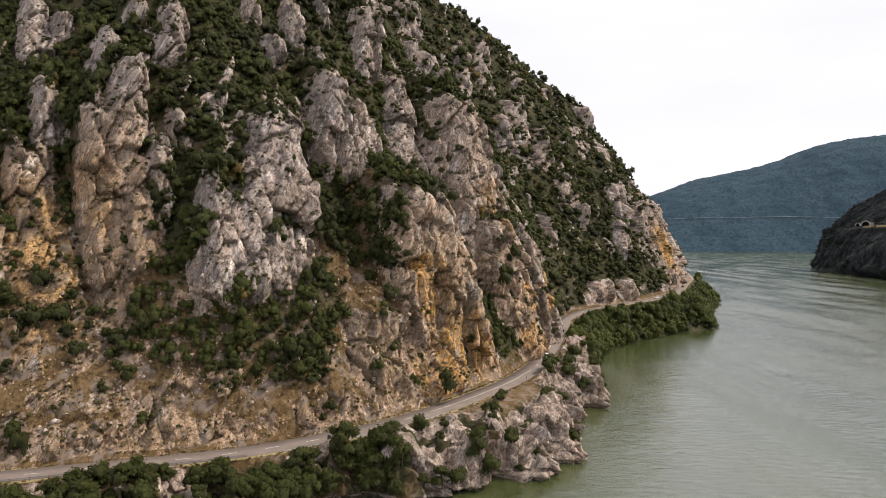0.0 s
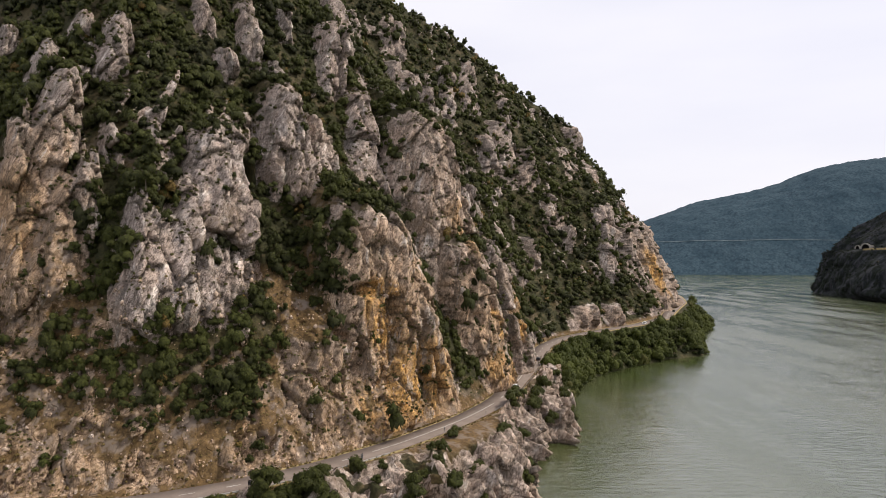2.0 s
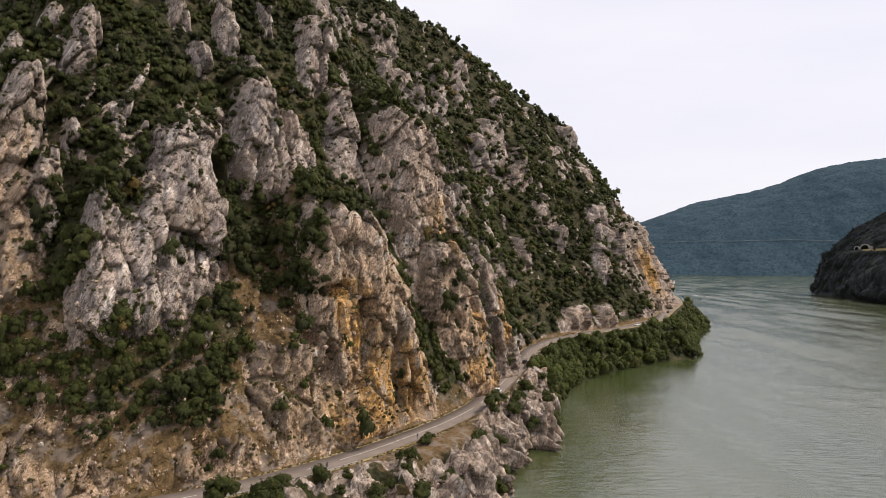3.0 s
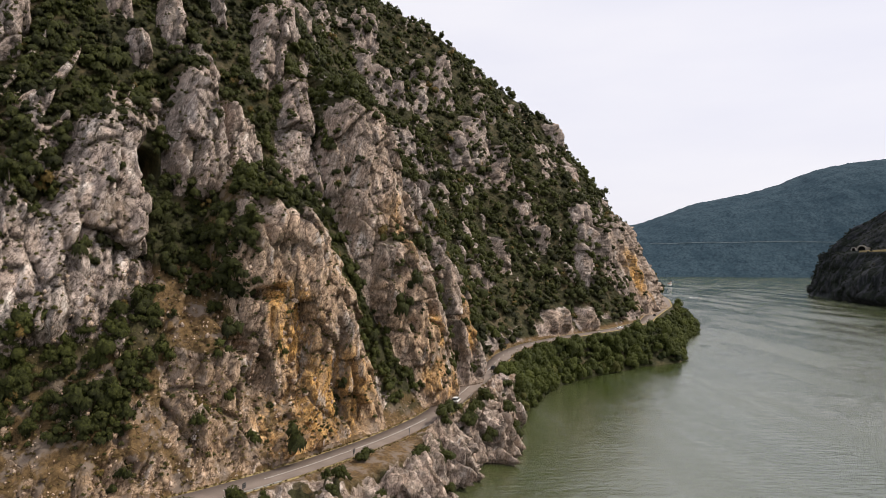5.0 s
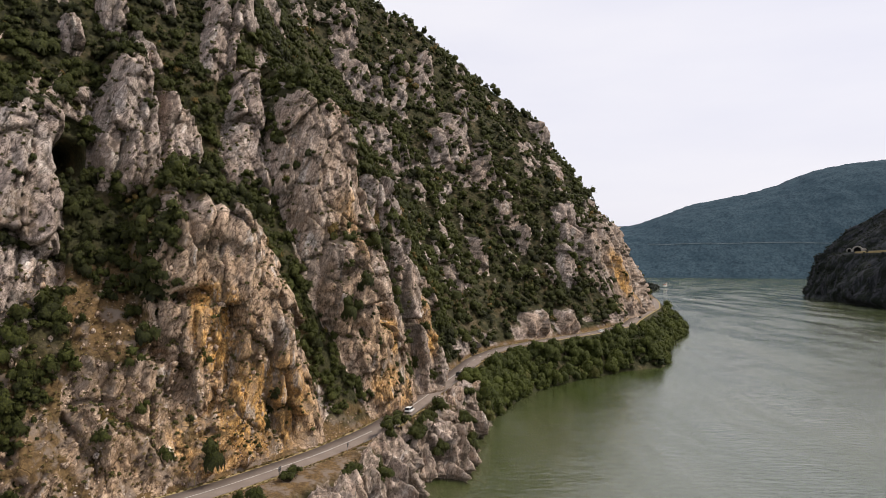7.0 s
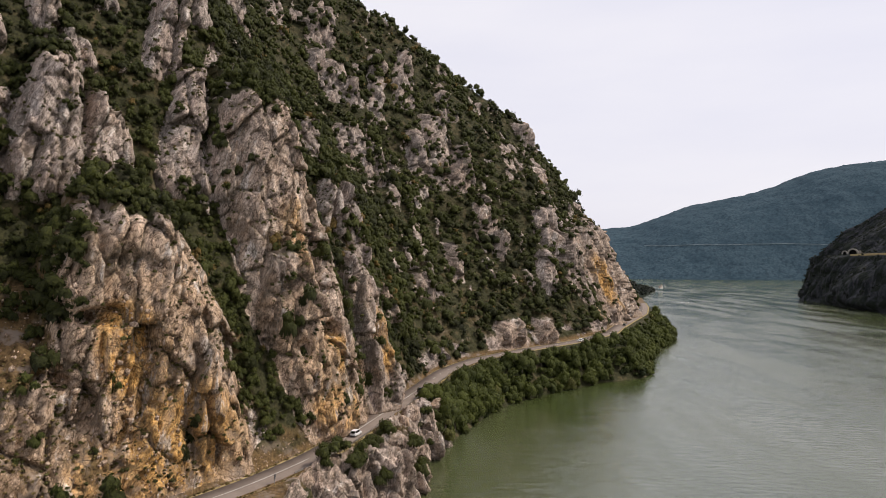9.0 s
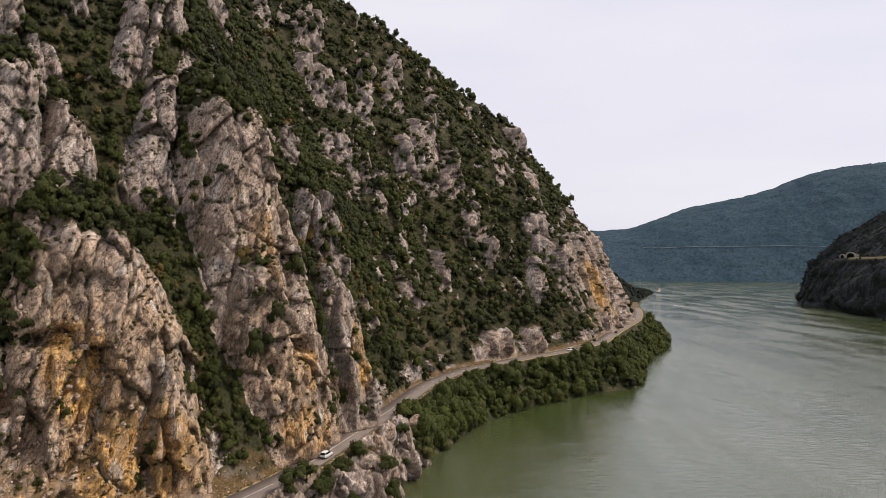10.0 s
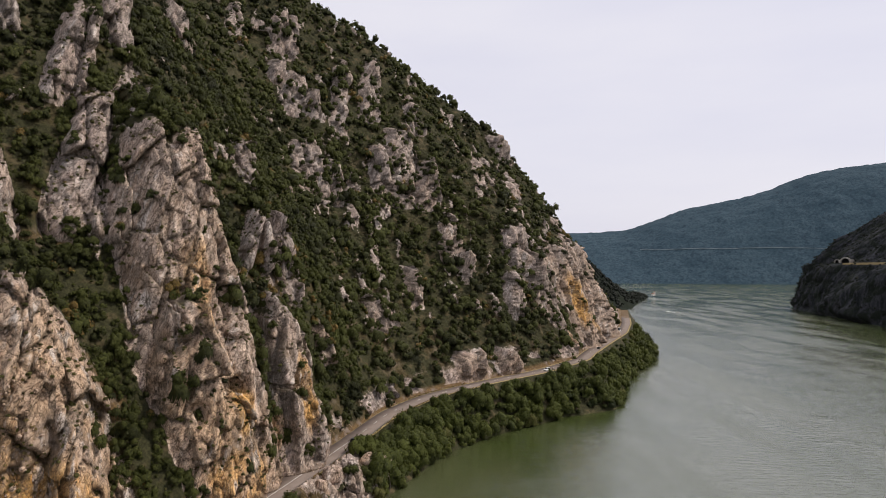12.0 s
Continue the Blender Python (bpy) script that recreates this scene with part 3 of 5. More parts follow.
def surface(u, z):
    """The finished mountain side: places in x, y, z and the masks of what covers it."""
    v, rock, ochre = mountain(u, z)
    h = z - road_z(u)
    # upright crags among the scrub
    warp = 5.0 * (fbm(u / 20, z / 20, 0 * u, 3, 19) - 0.5)
    out = ridged((u + warp - 0.5 * z) / 12, z / 44, 0 * u, 3, 21)
    wide = fbm(u / 48, z / 60, 0 * u, 3, 31)
    lump = 0.42 * smooth(0.57, 0.77, out + 0.7 * (wide - 0.5) + 0.05 * smooth(230, 260, u)) * smooth(14, 32, h) * (1 - rock)
    broken = smooth(0.35, 0.55, fbm(u / 7, z / 9, 0 * u, 3, 33))
    lump = lump * broken * smooth(1.0, 1.6, np.hypot((u - 102) / 7, (z - 85) / 8))
    v = v - 8.0 * lump
    rock = np.maximum(rock, smooth(0.2, 0.5, lump))
    v = v + (1 - rock) * 6.0 * (fbm(u / 26, z / 26, 0 * u, 3, 41) - 0.45) * smooth(3, 14, h)
    # low talus: bare rubble
    limit = 50 + 42 * smooth(64, 52, u)
    talus = smooth(limit, limit - 26, z + 16 * (wide - 0.5) + 0.06 * np.abs(u - 70)) * smooth(135, 110, u) * smooth(-40, 0, u)
    rubble = talus * smooth(0.48, 0.60, fbm(u / 5, v / 5, z / 7, 4, 51))
    rock = np.maximum(rock, rubble * 0.66)
    rock = np.maximum(rock, smooth(12, 3, h) * smooth(0.36, 0.5, fbm(u / 9, z / 7, 0 * u, 3, 57)) * smooth(0.6, 1.6, h))
    ochre = np.maximum(ochre, talus * 0.35)
    patch = smooth(0.52, 0.66, fbm(u / 17, v / 17, z / 17, 3, 61))
    dry = np.clip(np.maximum(talus * 0.9, 0.7 * patch), 0, 1) * smooth(110, 50, z) + 0.2 * patch
    dry = dry * (1 - 0.65 * smooth(215, 245, u))
    dry = np.maximum(dry, smooth(3.0, 0.8, h))
    bare = smooth(1.2, 0.7, np.hypot((u - 105) / 9, (z - 45) / 9))
    dry = np.maximum(dry, bare)
    rock = rock * (1 - 0.8 * bare)
    # the rock's own relief: upright joints, slanted facets, blocks and splinters
    big = ridged((u - 0.3 * z) / 10, v / 18, z / 30, 3, 71) - 0.55
    wx = 0.7 * (fbm(u / 4, v / 4, z / 4, 2, 79) - 0.5)
    f1, f2, own, fa = cells((u - 0.16 * z + wx) / 8.0, v / 26.0, (z + wx) / 21.0, 81)
    g1, g2, own2, fb = cells((u - 0.2 * z + wx) / 3.1, v / 11.0, (z + wx) / 8.5 + u / 14, 91)
    k1, k2, own3, fc = cells((u + 0.08 * z) / 1.3, v / 4.0, z / 3.0 + u / 6, 97)
    fine = fbm(u / 1.3, v / 1.3, z / 1.3, 3, 95) - 0.5
    fade = smooth(0.0, 3.0, h)
    close = smooth(300, 255, u)
    split = 3.0 * smooth(0.07, 0.0, f2 - f1) + 1.6 * smooth(0.14, 0.0, g2 - g1)
    joint = rock * fade * np.maximum(smooth(0.10, 0.02, f2 - f1), np.maximum(0.8 * smooth(0.10, 0.02, g2 - g1), 0.5 * smooth(0.10, 0.02, k2 - k1)))
    relief = rock * fade * (-1.0 * big - 3.0 * (own - 0.5) - 3.6 * fa - 1.5 * (own2 - 0.5) - 1.5 * fb - (0.35 + 0.65 * close) * (0.35 * (own3 - 0.5) + 0.4 * fc + 0.22 * fine) + 0.6 * split)
    relief = relief - (1 - rock) * fade * (1.6 + 1.4 * smooth(240, 280, u)) * fine
    v = v + relief
    u2 = u + rock * fade * (0.6 * (own2 - 0.5) + 0.2 * (own3 - 0.5))
    z2 = z + rock * fade * (0.4 * (own2 - 0.5) + 0.2 * (own3 - 0.5))
    x, y = to_xy(u2, v)
    return x, y, z2, rock, ochre, dry, joint


OUTCROPS = []


def outcrop(u, half, out, rise=0.0):
    """An upright rock rib on the bank: its middle, half width, how far it stands out and how much its top rises."""
    OUTCROPS.append((u, half, out, rise))


outcrop(90, 6, 3.5, 1.5)
outcrop(104, 4.5, 4.0, 2.0)
outcrop(118, 4.5, 4.0, 2.0)
outcrop(133, 4, 4.5, 3.0)
outcrop(142, 3.5, 3.5, 2.5)
outcrop(167, 4.5, 3.0, 2.0)
outcrop(187, 8, 4.5, 2.5)
outcrop(198, 4, 3.5, 1.0)
outcrop(222, 4, 2.0, 1.5)


def bank(u, s):
    """The strip between the road's outer edge (s = 0) and the river bed (s = 1)."""
    top, edge, shore = road_z(u), road_v(u) - 4.9, shore_v(u)
    wooded = smooth(222, 240, u)
    n = fbm(u / 8, s * 3, 0 * u, 3, 101)
    shelf = 0.58 - 0.20 * smooth(95, 70, u) + 0.45 * (n - 0.5)
    t = np.clip((s - 0.4) / 0.6, 0, 1)
    drop = np.where(s < 0.4, 0.20 * (s / 0.4) ** 1.4, 0.20 + 1.02 * t)
    z = top * (1 - drop * (1 - wooded) - wooded * s * 1.22)
    steep = np.where(s < 0.4, shelf * s / 0.4, shelf + (1 - shelf) * t ** 0.8)
    out = steep * (1 - wooded) + wooded * np.minimum(s * 1.05, 1.2) ** 0.9
    v = edge + (shore - edge) * out - 0.6 * s
    for cu, half, stand, rise in OUTCROPS:
        k = np.clip(1.25 - ((u + 1.6 * (fbm(u / 5, z / 5, 0 * u, 2, 163) - 0.5) - cu) / half) ** 4, 0, 1)
        v = v - stand * k * smooth(0.30, 0.46, s) * smooth(1.15, 0.8, s)
        z = z + rise * k * smooth(0.20, 0.36, s) * smooth(0.72, 0.5, s)
    f1, f2, own, fa = cells(u / 5.0, v / 7.0, z / 12.0, 111)
    g1, g2, own2, fb = cells(u / 2.0, v / 3.0, z / 4.5, 121)
    k1, k2, own3, fc = cells(u / 0.9, v / 1.2, z / 1.9, 127)
    big = ridged(u / 12, 0 * u, z / 50, 2, 131) - 0.5
    lay = smooth(116, 124, u) * smooth(160, 152, u) * smooth(0.24, 0.16, s)
    body = smooth(0.01, 0.09, s) * (1 - 0.85 * wooded) * (1 - lay)
    wall = smooth(0.3, 0.5, s)
    v = v - body * wall * (7.0 * big + 2.6 * (own - 0.5) + 3.0 * fa + 1.0 * (own2 - 0.5) + 1.2 * fb + 0.35 * fc) + body * (2.0 * wall * smooth(0.09, 0, f2 - f1) + 2.5 * smooth(0.80, 0.86, s))
    z = z + body * smooth(0.85, 0.45, s) * (6.0 * (fbm(u / 6, v / 7, 0 * u, 3, 141) - 0.52) + 2.2 * (own - 0.5) + 1.2 * fb + 0.5 * fc)
    rock = np.clip(body * 1.3, 0, 1) * smooth(0.36, 0.50, fbm(u / 5, z / 5, v / 5, 3, 151) + 0.35 * smooth(0.25, 0.6, s))
    rock = np.where(s > 0.6, np.maximum(rock, 0.95 * (1 - wooded)), rock)
    rock = rock * (1 - smooth(98, 82, u) * smooth(0.9, 0.75, s) * smooth(0.62, 0.46, fbm(u / 9, v / 9, 0 * u, 3, 157)))
    dry = (1 - wooded) * np.maximum(lay, smooth(0.12, 0.0, s) + 0.5 * smooth(0.5, 0.62, fbm(u / 4, v / 4, 0 * u, 3, 155)))
    x, y = to_xy(u, v)
    return x, y, z, rock, 0.1 * rock, np.clip(dry, 0, 1), rock * np.maximum(smooth(0.10, 0.02, f2 - f1), 0.8 * smooth(0.10, 0.02, g2 - g1))


us = np.concatenate([np.arange(-180, 0, 4.0), np.arange(0, 18, 1.0), np.arange(18, 226, 0.46), np.arange(226, 262, 0.75), np.arange(262, 450, 0.9), np.arange(450, 520, 1.1), np.arange(520, 800, 2.6)])
hs = np.concatenate([np.arange(0.0, 122, 0.5), np.arange(122, 165, 0.9), np.arange(165, 360, 1.7)])
ss = np.linspace(1.0, 0.0, 64)
U, S = np.meshgrid(us, ss)
sheet = [np.stack(bank(U, S), -1)]
for off in (-4.8, -1.5, 1.5, 4.9):
    bx, by = to_xy(us, road_v(us) + off)
    sheet.append(np.stack([bx, by, road_z(us) + 0 * us, 0 * us, 0 * us, 0 * us + 1.0, 0 * us], -1)[None])
U, HH = np.meshgrid(us, hs)
sheet.append(np.stack(surface(U, HH + road_z(U)), -1))
sheet = np.concatenate(sheet, 0)
rows, cols = sheet.shape[:2]
flat = sheet.reshape(-1, 7)
ground_mesh = mesh_of("ground", flat[:, :3], grid_faces(rows, cols), HILLSIDE, False, rock=flat[:, 3], ochre=flat[:, 4], dry=flat[:, 5], joint=flat[:, 6])
ground = tagged(new("ground", ground_mesh), "steep limestone mountainside with grey and ochre rock above a river", "mountainside", kind="structure")
HILL = sheet[len(ss) + 4:]      # rows of h, columns of u

# ---- the river, out to the horizon, over its bed ----
me = mesh_of("water", [(-4500, -4500, 0), (4500, -4500, 0), (4500, 4800, 0), (-4500, 4800, 0)], [(0, 1, 2, 3)], WATER)
tagged(new("water", me), "wide murky green river with small ripples", "river", kind="structure")

# ---- the road ----
ru = np.arange(-120, 700, 1.5)
centre = np.stack([*to_xy(ru, road_v(ru)), road_z(ru)], -1)
along = np.gradient(centre, axis=0)
along /= np.linalg.norm(along[:, :2], axis=1)[:, None]
side = np.stack([-along[:, 1], along[:, 0], 0 * along[:, 0]], -1)


def ribbon(name, offset, half, lift, mat, first=0, last=None, thick=0.0):
    c, d = centre[first:last], side[first:last]
    a, b = c + d * (offset - half), c + d * (offset + half)
    a[:, 2] += lift
    b[:, 2] += lift
    if thick:
        a2, b2 = a - (0, 0, thick), b - (0, 0, thick)
        strip = np.stack([a2, a, b, b2], 0)
    else:
        strip = np.stack([a, b], 0)
    return mesh_of(name, strip.reshape(-1, 3), grid_faces(strip.shape[0], strip.shape[1])[:, ::-1], mat)


road = tagged(new("road", ribbon("road", 0, ROAD_HALF, 0.06, ASPHALT, thick=0.2)), "two-lane grey asphalt road along the cliff foot", "road", kind="structure")
i = 4
while i < len(ru) - 8:
    solid = 190 < ru[i] < 232 or 108 < ru[i] < 160
    n = 3 if not solid else 7
    ob = new("centre_line", ribbon("centre_line", 0, 0.09, 0.066, WHITE_LINE, i, i + n))
    ob.parent = road
    i += n + (3 if not solid else -1)
for name, off, half in (("gravel_shoulder", 4.75, 0.9), ("gravel_shoulder", -4.45, 0.6)):
    tagged(new(name, ribbon(name, off, half, 0.03, GRAVEL, thick=0.2)), "dusty tan gravel shoulder beside the asphalt", "road shoulder", kind="structure")


def on_road(u, off=0.0, up=0.0, back=False):
    """The pose of a thing that stands beside the road's middle line, its x along the road."""
    x0, y0 = to_xy(u, float(road_v(u)))
    x1, y1 = to_xy(u + 1, float(road_v(u + 1)))
    a = math.atan2(y1 - y0, x1 - x0)
    x, y = x0 - math.sin(a) * off, y0 + math.cos(a) * off
    return pose(x, y, float(road_z(u)) + up, 0, 0, math.degrees(a) + (180 if back else 0))


# ---- far hills ----
def ridge_hill(name, label, mat, foot, away, width, length, crest, seed, rows=90, cols=160, rough=0.12, sharp=1.0, kind="structure"):
    """A long hill: foot: where its near shore begins; away: the way that the shore runs, in degrees from +x; crest: (share of length, height) pairs."""
    a = radians(away)
    s, q = np.meshgrid(np.linspace(0, 1, cols), np.linspace(0, 1, rows))
    top = np.interp(s, [c[0] for c in crest], [c[1] for c in crest])
    k = np.ones(9) / 9
    top = np.stack([np.convolve(np.pad(r, 4, mode="edge"), k, "valid") for r in top])
    X = s * length
    Y = q * width
    z = top * np.sin(np.minimum(q * 1.35, 1.0) * math.pi / 2) ** sharp
    n = fbm(X / 260 + seed, Y / 260, 0 * X, 5, seed) - 0.5
    z = z * (1 + rough * 2 * n) + smooth(0, 0.05, q) * 14 * (fbm(X / 28, Y / 28, 0 * X, 3, seed + 7) - 0.5) - 2 * (1 - smooth(0, 0.02, q)) 
    Y = Y + 60 * (fbm(X / 300, 0 * X, 0 * X, 3, seed + 3) - 0.5)
    x = foot[0] + X * math.cos(a) - Y * math.sin(a)
    y = foot[1] + X * math.sin(a) + Y * math.cos(a)
    grid = np.stack([x, y, z], -1)
    me = mesh_of(name, grid.reshape(-1, 3), grid_faces(rows, cols), mat, True)
    SLOPES[name] = grid
    return tagged(new(name, me), label, "hill", kind=kind)


SLOPES = {}
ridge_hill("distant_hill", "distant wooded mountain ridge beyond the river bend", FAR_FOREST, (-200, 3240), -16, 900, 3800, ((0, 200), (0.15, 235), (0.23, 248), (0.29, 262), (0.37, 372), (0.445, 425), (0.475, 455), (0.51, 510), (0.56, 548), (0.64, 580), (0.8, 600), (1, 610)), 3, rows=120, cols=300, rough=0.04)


def hill_road(height, first, last):
    """A pale road cutting across the far hill at a steady height."""
    grid = SLOPES["distant_hill"][:, first:last]
    lines = []
    bend = 14 * (fbm(np.arange(grid.shape[1]) / 22.0, 0 * grid[0, :, 0], 0 * grid[0, :, 0], 3, 401) - 0.5)
    for h in (height - 1.3 + bend, height + bend, height + 1.3 + bend):
        row = np.argmax(grid[..., 2] > h, axis=0)
        cols = np.arange(grid.shape[1])
        a, b = grid[row - 1, cols], grid[row, cols]
        share = ((h - a[:, 2]) / np.maximum(b[:, 2] - a[:, 2], 0.1))[:, None]
        lines.append(a + (b - a) * np.clip(share, 0, 1) + (-1, -4, 0.5))
    strip = np.stack(lines, 0)
    me = mesh_of("hill_road", strip.reshape(-1, 3), grid_faces(3, strip.shape[1]), CUTTING)
    return tagged(new("hill_road", me), "pale road cutting across the distant wooded hill", "road", kind="structure")


hill_road(150, 92, 196)
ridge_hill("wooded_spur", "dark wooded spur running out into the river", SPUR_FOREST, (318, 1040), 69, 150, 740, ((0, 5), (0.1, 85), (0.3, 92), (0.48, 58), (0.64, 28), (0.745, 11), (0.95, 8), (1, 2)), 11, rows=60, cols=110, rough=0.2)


HEAD = []


def head_place(s, h):
    """The headland's face across the river: s along its shore to the tip, at the height h."""
    px = np.interp(s, (0, 0.55, 0.86, 0.94, 1.0), (560, 628, 688, 720, 800))
    py = np.interp(s, (0, 0.55, 0.86, 0.94, 1.0), (560, 940, 1225, 1290, 1310))
    back = 0.42 * h + 14 * smooth(76, 80, h) + 0.7 * np.maximum(h - 78, 0)
    calm = 1 - 0.85 * np.exp(-((h - 80) / 9) ** 2) * smooth(0.82, 0.78, s)
    back = back + calm * (34 * (ridged(s * 13, h / 120, 0 * s, 4, 301) - 0.5) * smooth(0, 12, h) + 12 * (fbm(s * 60, h / 14, 0 * s, 3, 307) - 0.5) * smooth(0, 8, h))
    ax = 0.94 - 0.5 * smooth(0.84, 1.0, s)
    ay = -0.30 - 0.2 * smooth(0.84, 1.0, s)
    return px + ax * back, py + ay * back


def headland():
    """The steep headland across the river, with the road cut into it."""
    rows, cols = 150, 230
    s, q = np.meshgrid(np.linspace(0, 1, cols), np.linspace(0, 1, rows))
    top = np.interp(s, (0, 0.3, 0.55, 0.7, 0.8, 0.86, 0.92, 1.0), (490, 470, 430, 370, 262, 152, 80, 50))
    h = q * top
    x, y = head_place(s, h)
    HEAD.extend(np.stack([x, y, h - 1.5], -1)[4:, 40:].reshape(-1, 3))
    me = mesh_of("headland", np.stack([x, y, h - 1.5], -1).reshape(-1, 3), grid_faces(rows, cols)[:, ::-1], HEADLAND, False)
    tagged(new("headland", me), "steep rocky headland across the river, its shade painted in", "headland", kind="structure")
    s = np.linspace(0.35, 0.745, 60)
    x, y = head_place(s, np.full(60, 79.5))
    strip = []
    for out, z in ((-9.0, 76.0), (-9.0, 79.2), (2.0, 79.2)):
        strip.append(np.stack([x + 0.94 * out, y - 0.3 * out, np.full(60, z)], -1))
    me = mesh_of("headland_road", np.array(strip).reshape(-1, 3), grid_faces(3, 60), GRAVEL)
    tagged(new("headland_road", me), "pale road ledge cut into the shaded headland", "road", kind="structure")


headland()


# ---- shrubs and trees ----
def ball(rng):
    """A small uneven ball: its verts and triangles, without the underside."""
    bm = bmesh.new()
    bmesh.ops.create_icosphere(bm, subdivisions=2, radius=1.0)
    bmesh.ops.delete(bm, geom=[f for f in bm.faces if f.calc_center_median().z < -0.18], context="FACES")
    v, t = np.array([w.co for w in bm.verts]), np.array([[w.index for w in f.verts] for f in bm.faces])
    bm.free()
    return v * (1 + 0.21 * rng.normal(size=(len(v), 1))), t


def crown(rng, leaves, radius, height, leaf, base=0.0, lumps=3):
    """A crown of uneven leafy clumps with loose leaves round them: verts, triangles, which are smooth, and a tint for
    each vert, with shade painted in by height.
    """
    a = np.arange(lumps) * 2.4 + rng.uniform(0, 6)
    share = np.linspace(0, 1, lumps) if lumps > 1 else np.array([0.5])
    cs = np.stack([np.cos(a) * radius * 0.5 * (1 - 0.5 * share), np.sin(a) * radius * 0.5 * (1 - 0.5 * share), height * (0.28 + base + (0.42 - base) * share)], -1)
    cs += rng.normal(size=cs.shape) * 0.13 * radius
    rs = radius * rng.uniform(0.46, 0.76, lumps) * (1 - 0.2 * share)
    verts, faces, shade_tints, n = [], [], [], 0
    flat_z = height / (2.0 * radius)
    for c, r in zip(cs, rs):
        v, t = ball(rng)
        v = c + v * r * 0.9 * np.array((1, 1, 0.6 + 0.4 * flat_z))
        verts.append(v)
        faces.append(t + n)
        n += len(v)
        # painted shade: tint grows with height, clumps start darker than loose leaves
        shade_tints.append(np.clip(0.2 + 0.5 * v[:, 2] / height + rng.normal(size=len(v)) * 0.08, 0, 0.84))
    round_ones = sum(len(f) for f in faces)
    which = rng.integers(0, lumps, leaves)
    d = rng.normal(size=(leaves, 3))
    d /= np.linalg.norm(d, axis=1)[:, None]
    d[:, 2] = np.where(d[:, 2] < -0.3, -d[:, 2], d[:, 2])
    p = cs[which] + d * (rs[which] * rng.uniform(0.86, 1.32, leaves))[:, None] * (1, 1, 0.6 + 0.4 * flat_z)
    nrm = d + rng.normal(size=d.shape) * 0.45 + (0, 0, 0.2)
    nrm /= np.linalg.norm(nrm, axis=1)[:, None]
    t = np.cross(nrm, rng.normal(size=d.shape))
    t /= np.linalg.norm(t, axis=1)[:, None]
    b = np.cross(nrm, t)
    s = leaf * rng.uniform(0.6, 1.4, leaves)[:, None]
    tri = np.stack([p - t * s * 1.1 - b * s * 0.7, p + t * s * 1.1 - b * s * 0.7, p + b * s * 1.25], 1)
    verts.append(tri.reshape(-1, 3))
    faces.append(np.arange(leaves * 3).reshape(-1, 3) + n)
    shade_tints.append(np.repeat(np.clip(0.3 + 0.5 * p[:, 2] / height + rng.normal(size=leaves) * 0.13, 0, 0.84), 3))
    faces = np.concatenate(faces)
    return np.concatenate(verts), faces, np.arange(len(faces)) < round_ones, np.concatenate(shade_tints)


def stems(rng, height, radius, thick, limbs):
    bm = bmesh.new()
    lean = Vector((rng.uniform(-0.1, 0.1) * height, rng.uniform(-0.1, 0.1) * height, height * 0.55))
    rod(bm, (0, 0, -0.6), lean * 0.5, thick, thick * 0.75, 7)
    rod(bm, lean * 0.5, lean, thick * 0.75, thick * 0.45, 7)
    for k in range(limbs):
        a = k * 2.4 + rng.uniform(0, 1)
        start = lean * rng.uniform(0.4, 0.95)
        end = Vector((math.cos(a) * radius * 0.7, math.sin(a) * radius * 0.7, height * rng.uniform(0.55, 0.85)))
        rod(bm, start, end, thick * 0.4, thick * 0.15, 5)
    me = bpy.data.meshes.new("trunk")
    bm.to_mesh(me)
    bm.free()
    me.materials.append(BARK)
    return me


rng = np.random.default_rng(7)


def plant_kinds(tree, mat, n):
    """Ready crowns and trunks for single plants."""
    kinds = []
    for k in range(n):
        radius, height = (2.1, 5.2) if tree else (1.5, 2.4)
        q, f, even, tint = crown(rng, 620 if tree else 360, radius, height, 0.12 if tree else 0.10, 0.15 if tree else 0.0, 6 if tree else 4)
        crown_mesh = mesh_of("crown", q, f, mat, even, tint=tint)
        kinds.append((stems(rng, height, radius, 0.13 if tree else 0.05, 6 if tree else 4), crown_mesh))
    return kinds


TREES, SHRUBS = plant_kinds(True, LEAF, 6), plant_kinds(False, LEAF, 6)
RIVER_TREES = plant_kinds(True, LEAF_RIVER, 6)


def single_plant(name, label, category, group, kinds, x, y, z, size, turn):
    base = tagged(new(name), label, category, group)
    trunk_me, crown_me = kinds[rng.integers(0, len(kinds))]
    for pname, me in (("trunk", trunk_me), ("crown", crown_me)):
        ob = new(pname, me)
        ob.parent = base
    base.matrix_basis = pose(x, y, z - 0.25, 0, 0, turn) @ Matrix.Diagonal((size, size, size * rng.uniform(0.85, 1.2), 1))
    return base


